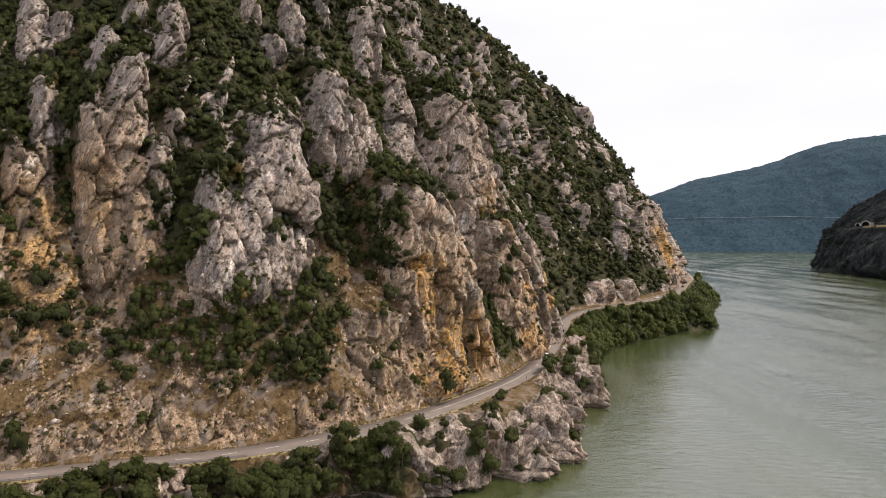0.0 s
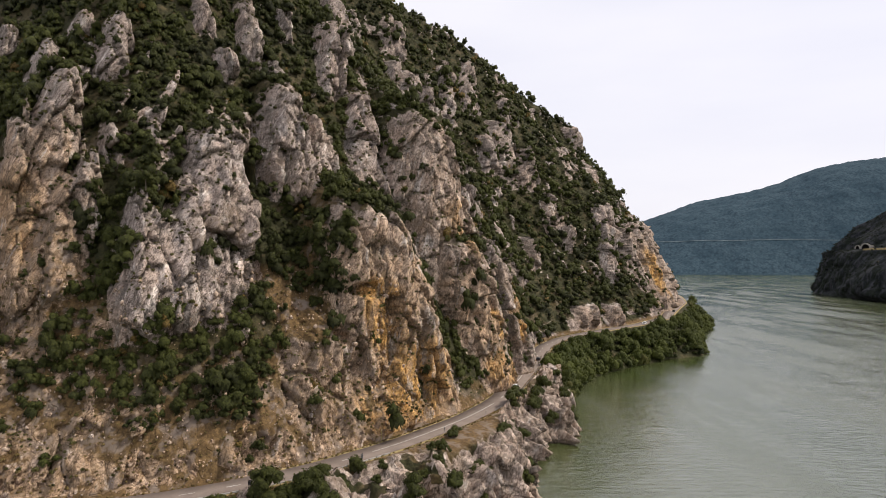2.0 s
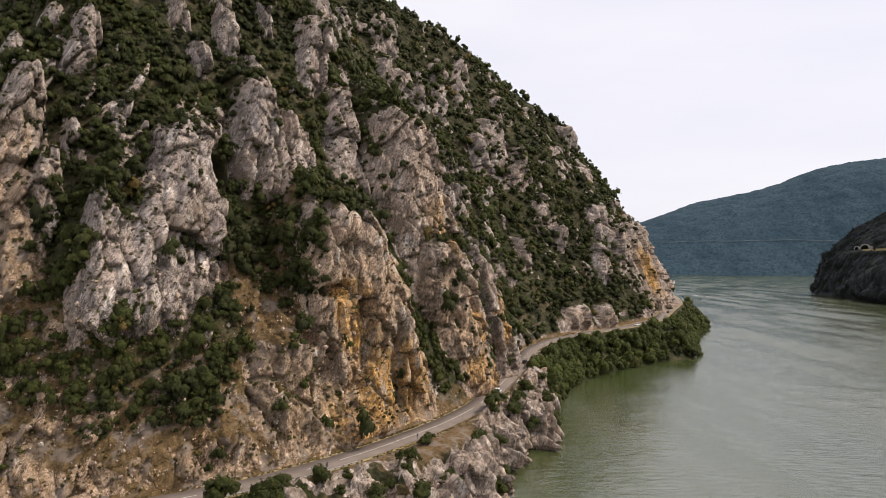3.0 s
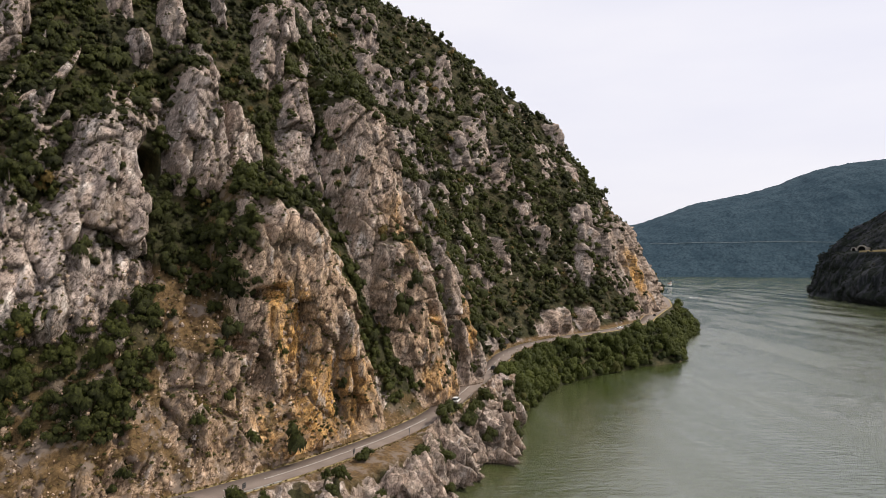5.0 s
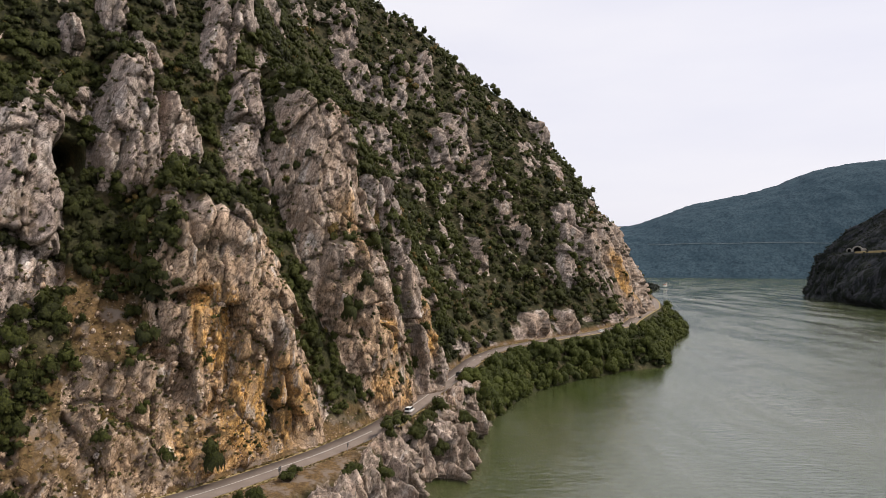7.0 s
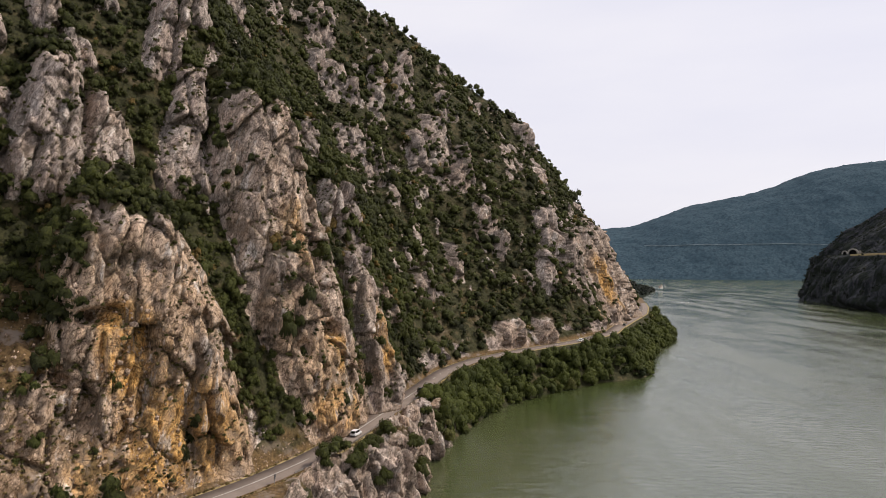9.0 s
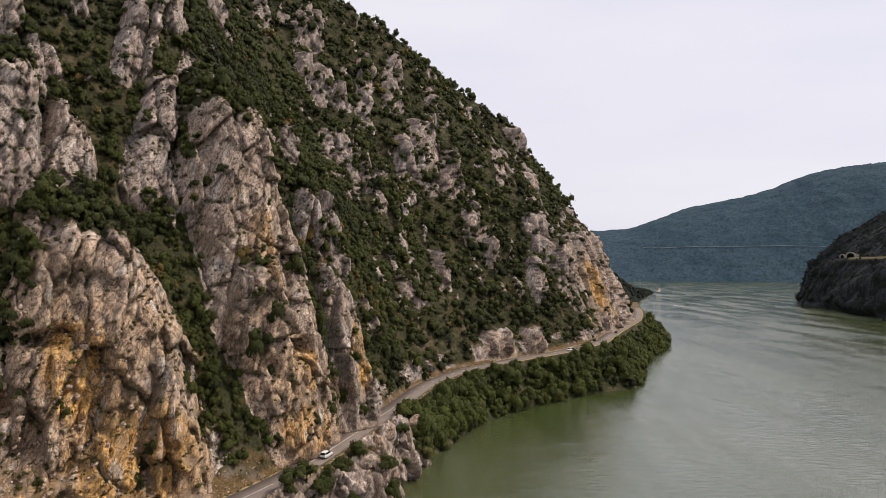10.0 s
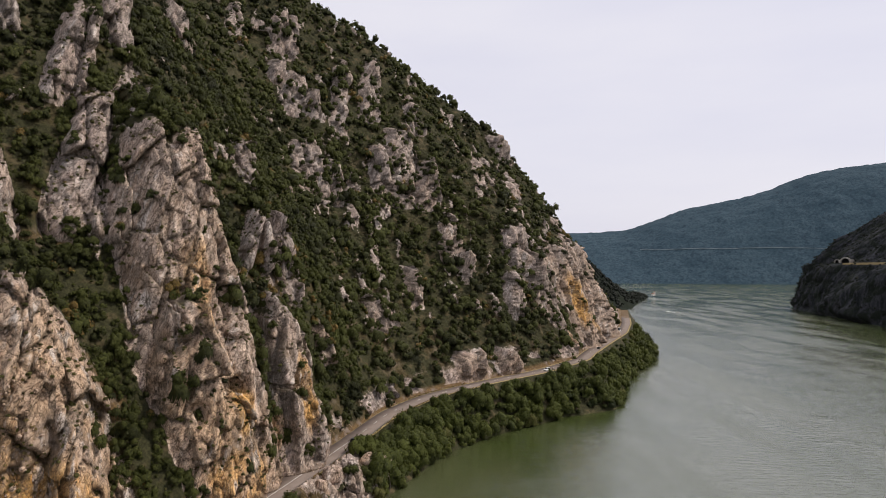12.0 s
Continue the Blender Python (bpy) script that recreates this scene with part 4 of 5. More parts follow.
def plant_mass(name, label, places, mat, leaves, leaf, kind_count=9, lumps=3, base=0.0, category="shrubs"):
    """Many plants in one object: places of x, y, z, radius, height."""
    crowns = []
    for k in range(kind_count):
        crowns.append(crown(rng, leaves, 1.0, 1.0, leaf, base, lumps))
    vs, ts, fs, es, n = [], [], [], [], 0
    px, py, pz = np.array([p[:3] for p in places]).T
    tone = fbm(px / 22, py / 22, pz / 22, 3, 211) - 0.5
    autumn = fbm(px / 30, py / 30, pz / 16, 3, 217)
    for k, (x, y, z, r, h) in enumerate(places):
        q, f, even, tint = crowns[rng.integers(0, kind_count)]
        fs.append(f + n)
        es.append(even)
        n += len(q)
        a = rng.uniform(0, 2 * math.pi)
        c, s = math.cos(a), math.sin(a)
        w = np.empty_like(q)
        w[:, 0], w[:, 1], w[:, 2] = (q[:, 0] * c - q[:, 1] * s) * r, (q[:, 0] * s + q[:, 1] * c) * r, q[:, 2] * h
        vs.append(w + (x, y, z - 0.1 * r))
        shade = rng.normal() * 0.13 + 1.7 * tone[k]
        old = 0.3 if rng.random() < 0.03 + 0.5 * max(0.0, float(autumn[k]) - 0.56) else 0.0
        ts.append(np.clip(tint + shade, 0, 0.85) + old)
    vs, ts = np.concatenate(vs), np.concatenate(ts)
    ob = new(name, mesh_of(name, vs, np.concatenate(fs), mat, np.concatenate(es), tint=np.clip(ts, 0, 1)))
    return tagged(ob, label, category, kind="stuff")


# where plants stand on the mountain
VEG = []


def thicket(u, z, half_u, half_z):
    """A hollow or ledge that is full of plants."""
    VEG.append((u, z, half_u, half_z))


thicket(109, 62, 11, 18)
thicket(75, 30, 20, 11)
thicket(70, 41, 6, 5)
thicket(92, 44, 6, 6)
thicket(60, 64, 5, 12)
thicket(90, 38, 9, 6)
thicket(160, 34, 4, 24)
thicket(72, 84, 9, 14)
thicket(48, 33, 6, 5)
thicket(152, 78, 8, 8)
thicket(200, 40, 3, 16)


def green(u, z, rock, dry):
    """How thickly plants grow."""
    h = z - road_z(u)
    d = (1.1 - 1.3 * rock) * smooth(22, 48, z + 20 * (fbm(u / 30, z / 30, 0 * u, 2, 201) - 0.5) + 40 * smooth(150, 200, u))
    d = d + 0.16 * (1 - rock) + 0.04 + 0.32 * rock * smooth(0.52, 0.63, fbm(u / 5, z / 6, 0 * u, 3, 203))
    d = d + 0.85 * rock * smooth(214, 236, u) * smooth(440, 400, u) * smooth(8, 26, h)
    d = d - 0.35 * dry * (1 - rock)
    for vu, vz, a, b in VEG:
        d = np.maximum(d, 1.7 * smooth(1.15, 0.7, np.hypot((u - vu) / a, (z - vz) / b)))
    d = d * (1 - 0.85 * smooth(1.2, 0.8, np.hypot((u - 105) / 8, (z - 45) / 7)))
    d = d * (1 - 0.95 * smooth(1.3, 0.9, np.hypot((u - 102) / 5, (z - 85) / 6)))
    d = np.where(h < 3.0, d * 0.15, d * (1 + 0.8 * smooth(235, 260, u) * smooth(110, 70, h) * (1 - rock)))
    return np.clip(d, 0.0, 1.8)


uu, hh = np.meshgrid(us, hs)
zz = hh + road_z(uu)
dens = green(uu, zz, HILL[..., 3], HILL[..., 5])
# area of each cell as seen from the river
cell = np.zeros_like(dens)
cell[:-1, :-1] = np.linalg.norm(np.cross(HILL[1:, :-1, :3] - HILL[:-1, :-1, :3], HILL[:-1, 1:, :3] - HILL[:-1, :-1, :3]), axis=-1)
cell = np.minimum(cell, 6.0)


def sow(count, mask, density=None):
    w = ((dens if density is None else density) * cell * mask).ravel()
    pick = rng.choice(w.size, size=count, replace=True, p=w / w.sum())
    return HILL.reshape(-1, 7)[pick], uu.ravel()[pick], zz.ravel()[pick]


near = (uu > 10) & (uu < 262) & (hh < 175)
far = (uu >= 262) & (uu < 620) & (hh < 300) | (uu > -10) & (uu < 262) & (hh >= 175) & (hh < 320)
pts, pu, pz = sow(5000, near)
size = rng.uniform(0.8, 2.2, len(pts)) * np.where(rng.random(len(pts)) < 0.25, 1.6, 1.0)
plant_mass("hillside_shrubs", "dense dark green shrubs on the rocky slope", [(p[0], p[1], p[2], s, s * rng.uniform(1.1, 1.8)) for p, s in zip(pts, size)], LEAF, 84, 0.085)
pts, pu, pz = sow(6600, far)
size = rng.uniform(1.6, 3.6, len(pts)) * np.where(rng.random(len(pts)) < 0.15, 1.5, 1.0)
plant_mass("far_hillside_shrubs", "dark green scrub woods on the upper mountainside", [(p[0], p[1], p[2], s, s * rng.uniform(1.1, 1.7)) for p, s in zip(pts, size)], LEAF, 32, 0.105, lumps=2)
pts, pu, pz = sow(200, near & (uu > 30) & (hh < 120))
for p in pts:
    if rng.random() < 0.45:
        single_plant("tree", "small broad-leaved tree rooted in the rocky slope", "tree", "trees on the slope", TREES, p[0], p[1], p[2], rng.uniform(0.7, 1.15), rng.uniform(0, 360))
    else:
        single_plant("shrub", "rounded green shrub on a rock ledge", "shrub", "shrubs on the slope", SHRUBS, p[0], p[1], p[2], rng.uniform(0.7, 1.4), rng.uniform(0, 360))

pts, pu, pz = sow(4000, near & (hh > 2))
size = rng.uniform(0.45, 1.1, len(pts))
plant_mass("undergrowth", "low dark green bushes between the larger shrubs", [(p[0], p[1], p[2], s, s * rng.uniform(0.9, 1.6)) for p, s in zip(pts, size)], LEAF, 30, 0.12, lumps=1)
# grass on the ledges and on the dry slope
across, up = np.zeros_like(HILL[..., :3]), np.zeros_like(HILL[..., :3])
across[:, :-1], up[:-1] = HILL[:, 1:, :3] - HILL[:, :-1, :3], HILL[1:, :, :3] - HILL[:-1, :, :3]
level = np.cross(across, up)
level = np.abs(level[..., 2]) / np.maximum(np.linalg.norm(level, axis=-1), 1e-6)
ledge = smooth(0.45, 0.75, level) * smooth(0.3, 0.7, HILL[..., 3]) + 0.03
pts, pu, pz = sow(5400, near & (hh > 3), ledge)
size = rng.uniform(0.28, 0.9, len(pts))
plant_mass("ledge_grass", "olive grass tufts and small herbs on the rock ledges", [(p[0], p[1], p[2], s, s * rng.uniform(0.8, 1.4)) for p, s in zip(pts, size)], LEDGE_GRASS, 26, 0.2, lumps=1, category="grass tufts")
slope_low_down = near & (uu < 140) & (hh < 46) & (hh > 0.6)
pts, pu, pz = sow(2600, slope_low_down, 0.1 + HILL[..., 5])
size = rng.uniform(0.2, 0.6, len(pts))
plant_mass("dry_grass", "dry straw-coloured grass tufts on the rubble slope", [(p[0], p[1], p[2], s, s * rng.uniform(0.8, 1.4)) for p, s in zip(pts, size)], STRAW, 22, 0.22, lumps=1, category="grass tufts")


def rubble(name, label, pts, sizes):
    """Loose angular stones in one object."""
    shapes = []
    for k in range(8):
        bm = bmesh.new()
        bmesh.ops.create_icosphere(bm, subdivisions=1, radius=1.0)
        v, t = np.array([w.co for w in bm.verts]), np.array([[w.index for w in f.verts] for f in bm.faces])
        bm.free()
        shapes.append((v * rng.uniform(0.55, 1.25, (len(v), 1)) * rng.uniform(0.6, 1.1, 3), t))
    vs, fs, n = [], [], 0
    for p, r in zip(pts, sizes):
        v, t = shapes[rng.integers(0, 8)]
        a = rng.uniform(0, 6.28)
        c, d = math.cos(a), math.sin(a)
        vs.append(np.stack([v[:, 0] * c - v[:, 1] * d, v[:, 0] * d + v[:, 1] * c, v[:, 2]], -1) * r + p[:3])
        fs.append(t + n)
        n += len(v)
    return tagged(new(name, mesh_of(name, np.concatenate(vs), np.concatenate(fs), ROCK)), label, "rubble", kind="stuff")


pts, pu, pz = sow(2600, slope_low_down, 0.4 + 0 * dens)
rubble("scree", "loose grey and tan limestone rubble on the dry slope", pts, rng.uniform(0.14, 0.42, len(pts)) * np.where(rng.random(len(pts)) < 0.12, 2.4, 1.0))
pts, pu, pz = sow(900, near & (uu > 60) & (uu < 245) & (hh < 5), 0.4 + 0 * dens)
rubble("fallen_stones", "fallen pale stones along the cliff foot", pts, rng.uniform(0.1, 0.4, len(pts)))
verge = []
for k in range(1500):
    u = rng.uniform(10, 330)
    p = on_road(u, rng.uniform(4.1, 5.4) if k % 3 else -rng.uniform(4.6, 5.6)).translation
    verge.append((p.x, p.y, p.z, *rng.uniform(0.2, 0.5, 2)))
plant_mass("verge_grass", "dry yellow grass along both road verges", verge, STRAW, 24, 0.22, lumps=1, category="grass tufts")

# the wood along the bank
places = []
for k in range(560):
    u = rng.uniform(232, 640)
    s = rng.uniform(0.2 if u < 275 else 0.12, 0.86)
    x, y, z = [float(a[0]) for a in bank(np.array([u]), np.array([s]))[:3]]
    r = rng.uniform(1.3, 2.9) * (1.7 if rng.random() < 0.2 else 1.0)
    places.append((x, y, z, r, r * rng.uniform(1.2, 1.8)))
plant_mass("riverside_thicket", "thick green riverside trees on the bank below the road", places, LEAF_RIVER, 260, 0.07, lumps=4, base=0.1)
for k in range(90):
    u = rng.uniform(234, 420)
    s = rng.uniform(0.3 if u < 275 else 0.22, 0.82)
    x, y, z = [float(a[0]) for a in bank(np.array([u]), np.array([s]))[:3]]
    single_plant("tree", "leafy green tree on the river bank", "tree", "trees on the bank", RIVER_TREES, x, y, z, rng.uniform(0.8, 2.0), rng.uniform(0, 360))
for k in range(300):
    u = rng.uniform(10, 236) if k % 3 else rng.uniform(14, 96)
    s = rng.uniform(0.30 if u > 180 else 0.2 if u < 100 else 0.05, 0.78)
    x, y, z, rock = [float(a[0]) for a in bank(np.array([u]), np.array([s]))[:4]]
    if rock > 0.6 and rng.random() < 0.55 or 116 < u < 160 and s < 0.22:
        continue
    single_plant("shrub", "green shrub growing on the rocky bank", "shrub", "shrubs on the bank", SHRUBS, x, y, z, rng.uniform(0.7, 2.1), rng.uniform(0, 360))
lay_by = on_road(132.5, -7.2)
for dx, dy, size in ((0, 0, 1.2), (2.2, 0.4, 1.0), (-1.8, -0.5, 0.8)):
    p = lay_by @ Vector((dx, dy, 0))
    single_plant("shrub", "bright green bush at the edge of the lay-by", "shrub", "shrubs on the bank", SHRUBS, p.x, p.y, p.z, size, 40 * dx)
head = np.array(HEAD)[rng.integers(0, len(HEAD), 2600)]
size = rng.uniform(1.6, 3.6, len(head))
plant_mass("headland_scrub", "scrub on the steep headland across the river, coloured dark for shade", [(p[0], p[1], p[2], r, r * 1.3) for p, r in zip(head, size)], SHADED_LEAF, 24, 0.12, lumps=1)
spur = SLOPES["wooded_spur"][2:46].reshape(-1, 3)
spur = spur[rng.integers(0, len(spur), 900)]
size = rng.uniform(3.0, 6.0, len(spur))
plant_mass("spur_woods", "dark trees covering the wooded spur by the river", [(p[0], p[1], p[2] - 1.0, r, r * 1.4) for p, r in zip(spur, size)], SHADED_LEAF, 40, 0.10, lumps=2)


# ---- things along the road ----
PAINT_WHITE = plain("white_car_paint", (0.72, 0.72, 0.71), 0.3, 0, 0.04, 2, 0.5)
PAINT_DARK = plain("dark_car_paint", (0.035, 0.035, 0.04), 0.3, 0, 0.1, 2, 0.5)
PAINT_GREEN = plain("dark_green_car_paint", (0.035, 0.05, 0.03), 0.35, 0, 0.1, 2, 0.5)
GLASS = plain("tinted_window_glass", (0.015, 0.018, 0.02), 0.08, 0, 0.05, 1, 0.6)
RUBBER = plain("tyre_rubber", (0.02, 0.02, 0.02), 0.85, 0, 0.2, 8, 0.3)
ALLOY = plain("grey_alloy", (0.45, 0.45, 0.46), 0.35, 0.8, 0.1, 8)
RED_LAMP = plain("red_lamp_cover", (0.30, 0.015, 0.012), 0.25, 0, 0.05, 4)
CLEAR_LAMP = plain("clear_lamp_cover", (0.65, 0.65, 0.62), 0.2, 0, 0.05, 4)
STEEL = plain("galvanised_steel", (0.30, 0.29, 0.28), 0.5, 0.7, 0.25, 4)
RUSTY = plain("rusty_steel", (0.16, 0.10, 0.07), 0.8, 0.3, 0.4, 5)
SIGN_BACK = plain("dark_sign_back", (0.045, 0.045, 0.048), 0.6, 0.1, 0.2, 4)
YELLOW = plain("faded_yellow_paint", (0.42, 0.34, 0.10), 0.7, 0, 0.2, 4)
RED = plain("red_board_paint", (0.42, 0.06, 0.04), 0.6, 0, 0.15, 4)
WHITE = plain("white_board_paint", (0.68, 0.67, 0.63), 0.7, 0, 0.12, 4)
CONCRETE = plain("weathered_concrete", (0.33, 0.31, 0.28), 0.9, 0, 0.25, 0.8, 0.2)
# near-black colour that stands in for the darkness inside openings
BORE = plain("painted_dark_opening", (0.02, 0.02, 0.022), 0.95, 0, 0.3, 0.5, 0.1)
ROOF_TILE = plain("red_brown_roof", (0.20, 0.09, 0.06), 0.85, 0, 0.2, 2, 0.2)
FOAM = plain("white_foam", (0.62, 0.64, 0.62), 0.9, 0, 0.2, 0.4, 0.2)


def loft(sections):
    """A closed skin through rings of equally many points, with capped ends."""
    bm = bmesh.new()
    rings = [[bm.verts.new(p) for p in ring] for ring in sections]
    for a, b in zip(rings, rings[1:]):
        for k in range(len(a)):
            bm.faces.new((a[k], a[(k + 1) % len(a)], b[(k + 1) % len(b)], b[k]))
    bm.faces.new(rings[0][::-1])
    bm.faces.new(rings[-1])
    bmesh.ops.recalc_face_normals(bm, faces=bm.faces)
    return bm


def ring_at(x, w, z0, z1, r=0.08):
    """A rounded car section across x."""
    h = w / 2
    return [(x, -h + r, z0), (x, h - r, z0), (x, h, z0 + r), (x, h, (z0 + z1) / 2), (x, h - 0.03, z1 - r), (x, h - r - 0.05, z1), (x, -h + r + 0.05, z1), (x, -h + 0.03, z1 - r), (x, -h, (z0 + z1) / 2), (x, -h, z0 + r)]


def car(label, paint, m, length=4.4, width=1.8, height=1.62, cabin=(-0.49, 0.22), van=False):
    """A car with its x forward: body, cabin, glass, wheels, lamps, bumpers."""
    base = tagged(new("car"), label, "car", "cars on the road")
    L, belt = length, height * (0.58 if not van else 0.5)
    bm = loft([ring_at(-0.5 * L, width * 0.86, 0.42, belt * 0.93), ring_at(-0.47 * L, width * 0.97, 0.30, belt), ring_at(-0.2 * L, width, 0.26, belt), ring_at(0.18 * L, width, 0.26, belt), ring_at(0.40 * L, width * 0.97, 0.28, belt * 0.90), ring_at(0.47 * L, width * 0.92, 0.32, belt * 0.82), ring_at(0.5 * L, width * 0.80, 0.40, belt * 0.70)])
    body = part("body", bm, paint, base)
    a, b = cabin
    x0, x1 = a * L, b * L
    lift = (height - belt)
    slope = 0.16 * L if not van else 0.06 * L
    part("cabin", loft([ring_at(x0, width * 0.92, belt - 0.05, belt + 0.02, 0.02), ring_at(x0 + 0.10 * L, width * 0.84, belt - 0.05, height - 0.03, 0.06), ring_at(x0 + 0.22 * L, width * 0.84, belt - 0.05, height, 0.06), ring_at(x1 - slope, width * 0.84, belt - 0.05, height - 0.02, 0.06), ring_at(x1, width * 0.90, belt - 0.05, belt + 0.02, 0.02)]), paint, base)

    def pane(name, corners):
        bm = bmesh.new()
        f = bm.faces.new([bm.verts.new(c) for c in corners])
        bmesh.ops.solidify(bm, geom=[f], thickness=0.02)
        return part(name, bm, GLASS, base, "dark tinted glass")

    w0, w1 = width * 0.40, width * 0.36
    low, top = belt + 0.06, height - 0.10
    k = slope * 0.93
    pane("windscreen", [(x1 + 0.01, -w0, low), (x1 + 0.01, w0, low), (x1 - k + 0.05, w1, top), (x1 - k + 0.05, -w1, top)])
    pane("rear_window", [(x0 - 0.02, w0, low), (x0 - 0.02, -w0, low), (x0 + 0.085 * L, -w1, top), (x0 + 0.085 * L, w1, top)])
    for sgn in (-1, 1):
        y0, y1 = sgn * width * 0.462, sgn * width * 0.425
        mid = (x0 + x1) / 2 - 0.04 * L
        pane("side_window", [(x0 + 0.06 * L, y0, low), (mid - 0.04, y0, low), (mid - 0.04, y1, top), (x0 + 0.11 * L, y1, top)])
        pane("side_window", [(mid + 0.04, y0, low), (x1 - 0.05 * L, y0, low), (x1 - slope * 0.95, y1, top), (mid + 0.04, y1, top)])
        part("headlight", box(bmesh.new(), 0.10, 0.36, 0.14, 0.465 * L, sgn * width * 0.34, belt * 0.72, 0.03), CLEAR_LAMP, base, "clear lamp glass")
        part("tail_light", box(bmesh.new(), 0.08, 0.22, 0.26, -0.485 * L, sgn * width * 0.38, belt * 0.84, 0.03), RED_LAMP, base, "red lamp glass")
        part("wing_mirror", box(bmesh.new(), 0.12, 0.2, 0.13, x1 - 0.03 * L, sgn * width * 0.54, belt + 0.08, 0.03), paint, base)
        for xw in (-0.31 * L, 0.31 * L):
            wheel = part("wheel", rod(bmesh.new(), (xw, sgn * (width / 2 - 0.10), 0.33), (xw, sgn * (width / 2 - 0.02), 0.33), 0.12), ALLOY, base, "grey hub")
            bm = bmesh.new()
            rod(bm, (xw, sgn * (width / 2 - 0.21), 0.33), (xw, sgn * (width / 2 - 0.005), 0.33), 0.33, 0.33, 20)
            bmesh.ops.bevel(bm, geom=[e for e in bm.edges if e.is_manifold and e.calc_face_angle() > 1.0], offset=0.04, segments=2, affect="EDGES")
            part("tyre", bm, RUBBER, wheel, "black rubber tyre")
            part("rim", rod(bmesh.new(), (xw, sgn * (width / 2 - 0.02), 0.33), (xw, sgn * (width / 2 + 0.004), 0.33), 0.21, 0.19, 14), ALLOY, wheel, "grey alloy rim")
    part("front_bumper", box(bmesh.new(), 0.14, width * 0.86, 0.2, 0.475 * L, 0, 0.42, 0.05), PAINT_DARK, base, "dark plastic bumper")
    part("rear_bumper", box(bmesh.new(), 0.14, width * 0.9, 0.24, -0.485 * L, 0, 0.44, 0.05), PAINT_DARK, base, "dark plastic bumper")
    part("number_plate", box(bmesh.new(), 0.02, 0.5, 0.11, -0.497 * L, 0, 0.72), WHITE, base, "plain white plate")
    base.matrix_basis = m
    return base


car("white estate car with dark windows driving on the road", PAINT_WHITE, on_road(187, -1.9, 0.06), 4.6, 1.85, 1.7)
car("small dark car heading round the bend", PAINT_DARK, on_road(236, -1.9, 0.06), 4.2, 1.75, 1.5)
car("small white car on the far stretch of road", PAINT_WHITE, on_road(383, -1.9, 0.06, True), 4.3, 1.78, 1.5)
car("dark green car on the gravel edge of the road", PAINT_GREEN, on_road(468, -2.4, 0.06), 4.3, 1.78, 1.5)
car("white delivery van parked at the road bend", PAINT_WHITE, on_road(556, 2.0, 0.06), 6.2, 2.1, 2.7, (-0.49, 0.36), True)
car("white motor home parked at the road bend", PAINT_WHITE, on_road(572, 2.2, 0.06), 6.6, 2.2, 2.9, (-0.49, 0.36), True)


def guard_rail(u0, u1, off, step=4.0):
    """Steel rails on posts along the road's outer edge."""
    base = tagged(new("guard_rail"), "weathered steel guard rail on short posts beside the road", "guard rail", "guard rails")
    marks = []
    u = u0
    while u <= u1:
        marks.append(on_road(u, off))
        u += step * 0.8
    for m in marks:
        p = m.translation
        part("post", rod(bmesh.new(), p - Vector((0, 0, 0.5)), p + Vector((0, 0, 0.85)), 0.07, 0.07, 6), RUSTY, base)
    for up in (0.45, 0.75):
        for a, b in zip(marks, marks[1:]):
            pa, pb = a.translation + Vector((0, 0, up)), b.translation + Vector((0, 0, up))
            bm = bmesh.new()
            d = pb - pa
            mat = Matrix.Translation((pa + pb) / 2) @ d.to_track_quat("X", "Z").to_matrix().to_4x4()
            box(bm, d.length + 0.05, 0.05, 0.16, 0, 0, 0, 0.015, mat)
            part("rail", bm, STEEL, base)
    return base


guard_rail(-28, 64, -4.6)
guard_rail(158, 206, -4.7)
guard_rail(209, 262, -4.7)


def kerb_block(u, off):
    bm = box(bmesh.new(), 1.9, 0.35, 0.45, 0, 0, 0.12, 0.06)
    me = bpy.data.meshes.new("kerb_block")
    bm.to_mesh(me)
    bm.free()
    me.materials.append(CONCRETE)
    ob = tagged(new("kerb_block", me), "pale concrete edge block beside the asphalt", "kerb block", "kerb blocks")
    ob.matrix_basis = on_road(u, off)
    return ob


first = kerb_block(70, -4.4)
for k in range(1, 20):
    if k % 5:
        copy_thing(first, on_road(70 + k * 2.2, -4.4))


def road_sign(u, off):
    """A square board on a post, its dark back to the river."""
    base = tagged(new("road_sign"), "square dark-backed road sign on a steel post", "road sign", "road signs")
    part("post", rod(bmesh.new(), (0, 0, -0.4), (0, 0, 2.0), 0.045, 0.045, 8), STEEL, base)
    part("board", box(bmesh.new(), 1.05, 0.05, 1.05, 0, -0.06, 1.75, 0.015), SIGN_BACK, base, "dark sheet-metal back")
    for z in (1.5, 2.0):
        part("bracket", box(bmesh.new(), 0.9, 0.04, 0.05, 0, -0.10, z, 0.01), STEEL, base)
    base.matrix_basis = on_road(u, off) @ pose(0, 0, 0, 0, 0, 25)
    return base


board = road_sign(104, -4.9)
for u in (79, 132, 152):
    copy_thing(board, on_road(u, -4.9) @ pose(0, 0, 0, 0, 0, 25))

marker = tagged(new("marker_post"), "thin faded yellow marker post on the verge", "marker post")
part("pole", rod(bmesh.new(), (0, 0, -0.4), (0, 0, 3.0), 0.05, 0.05, 8), YELLOW, marker)
part("cap", box(bmesh.new(), 0.28, 0.08, 0.22, 0, 0, 3.05, 0.02), WHITE, marker)
marker.matrix_basis = on_road(118, 4.6)

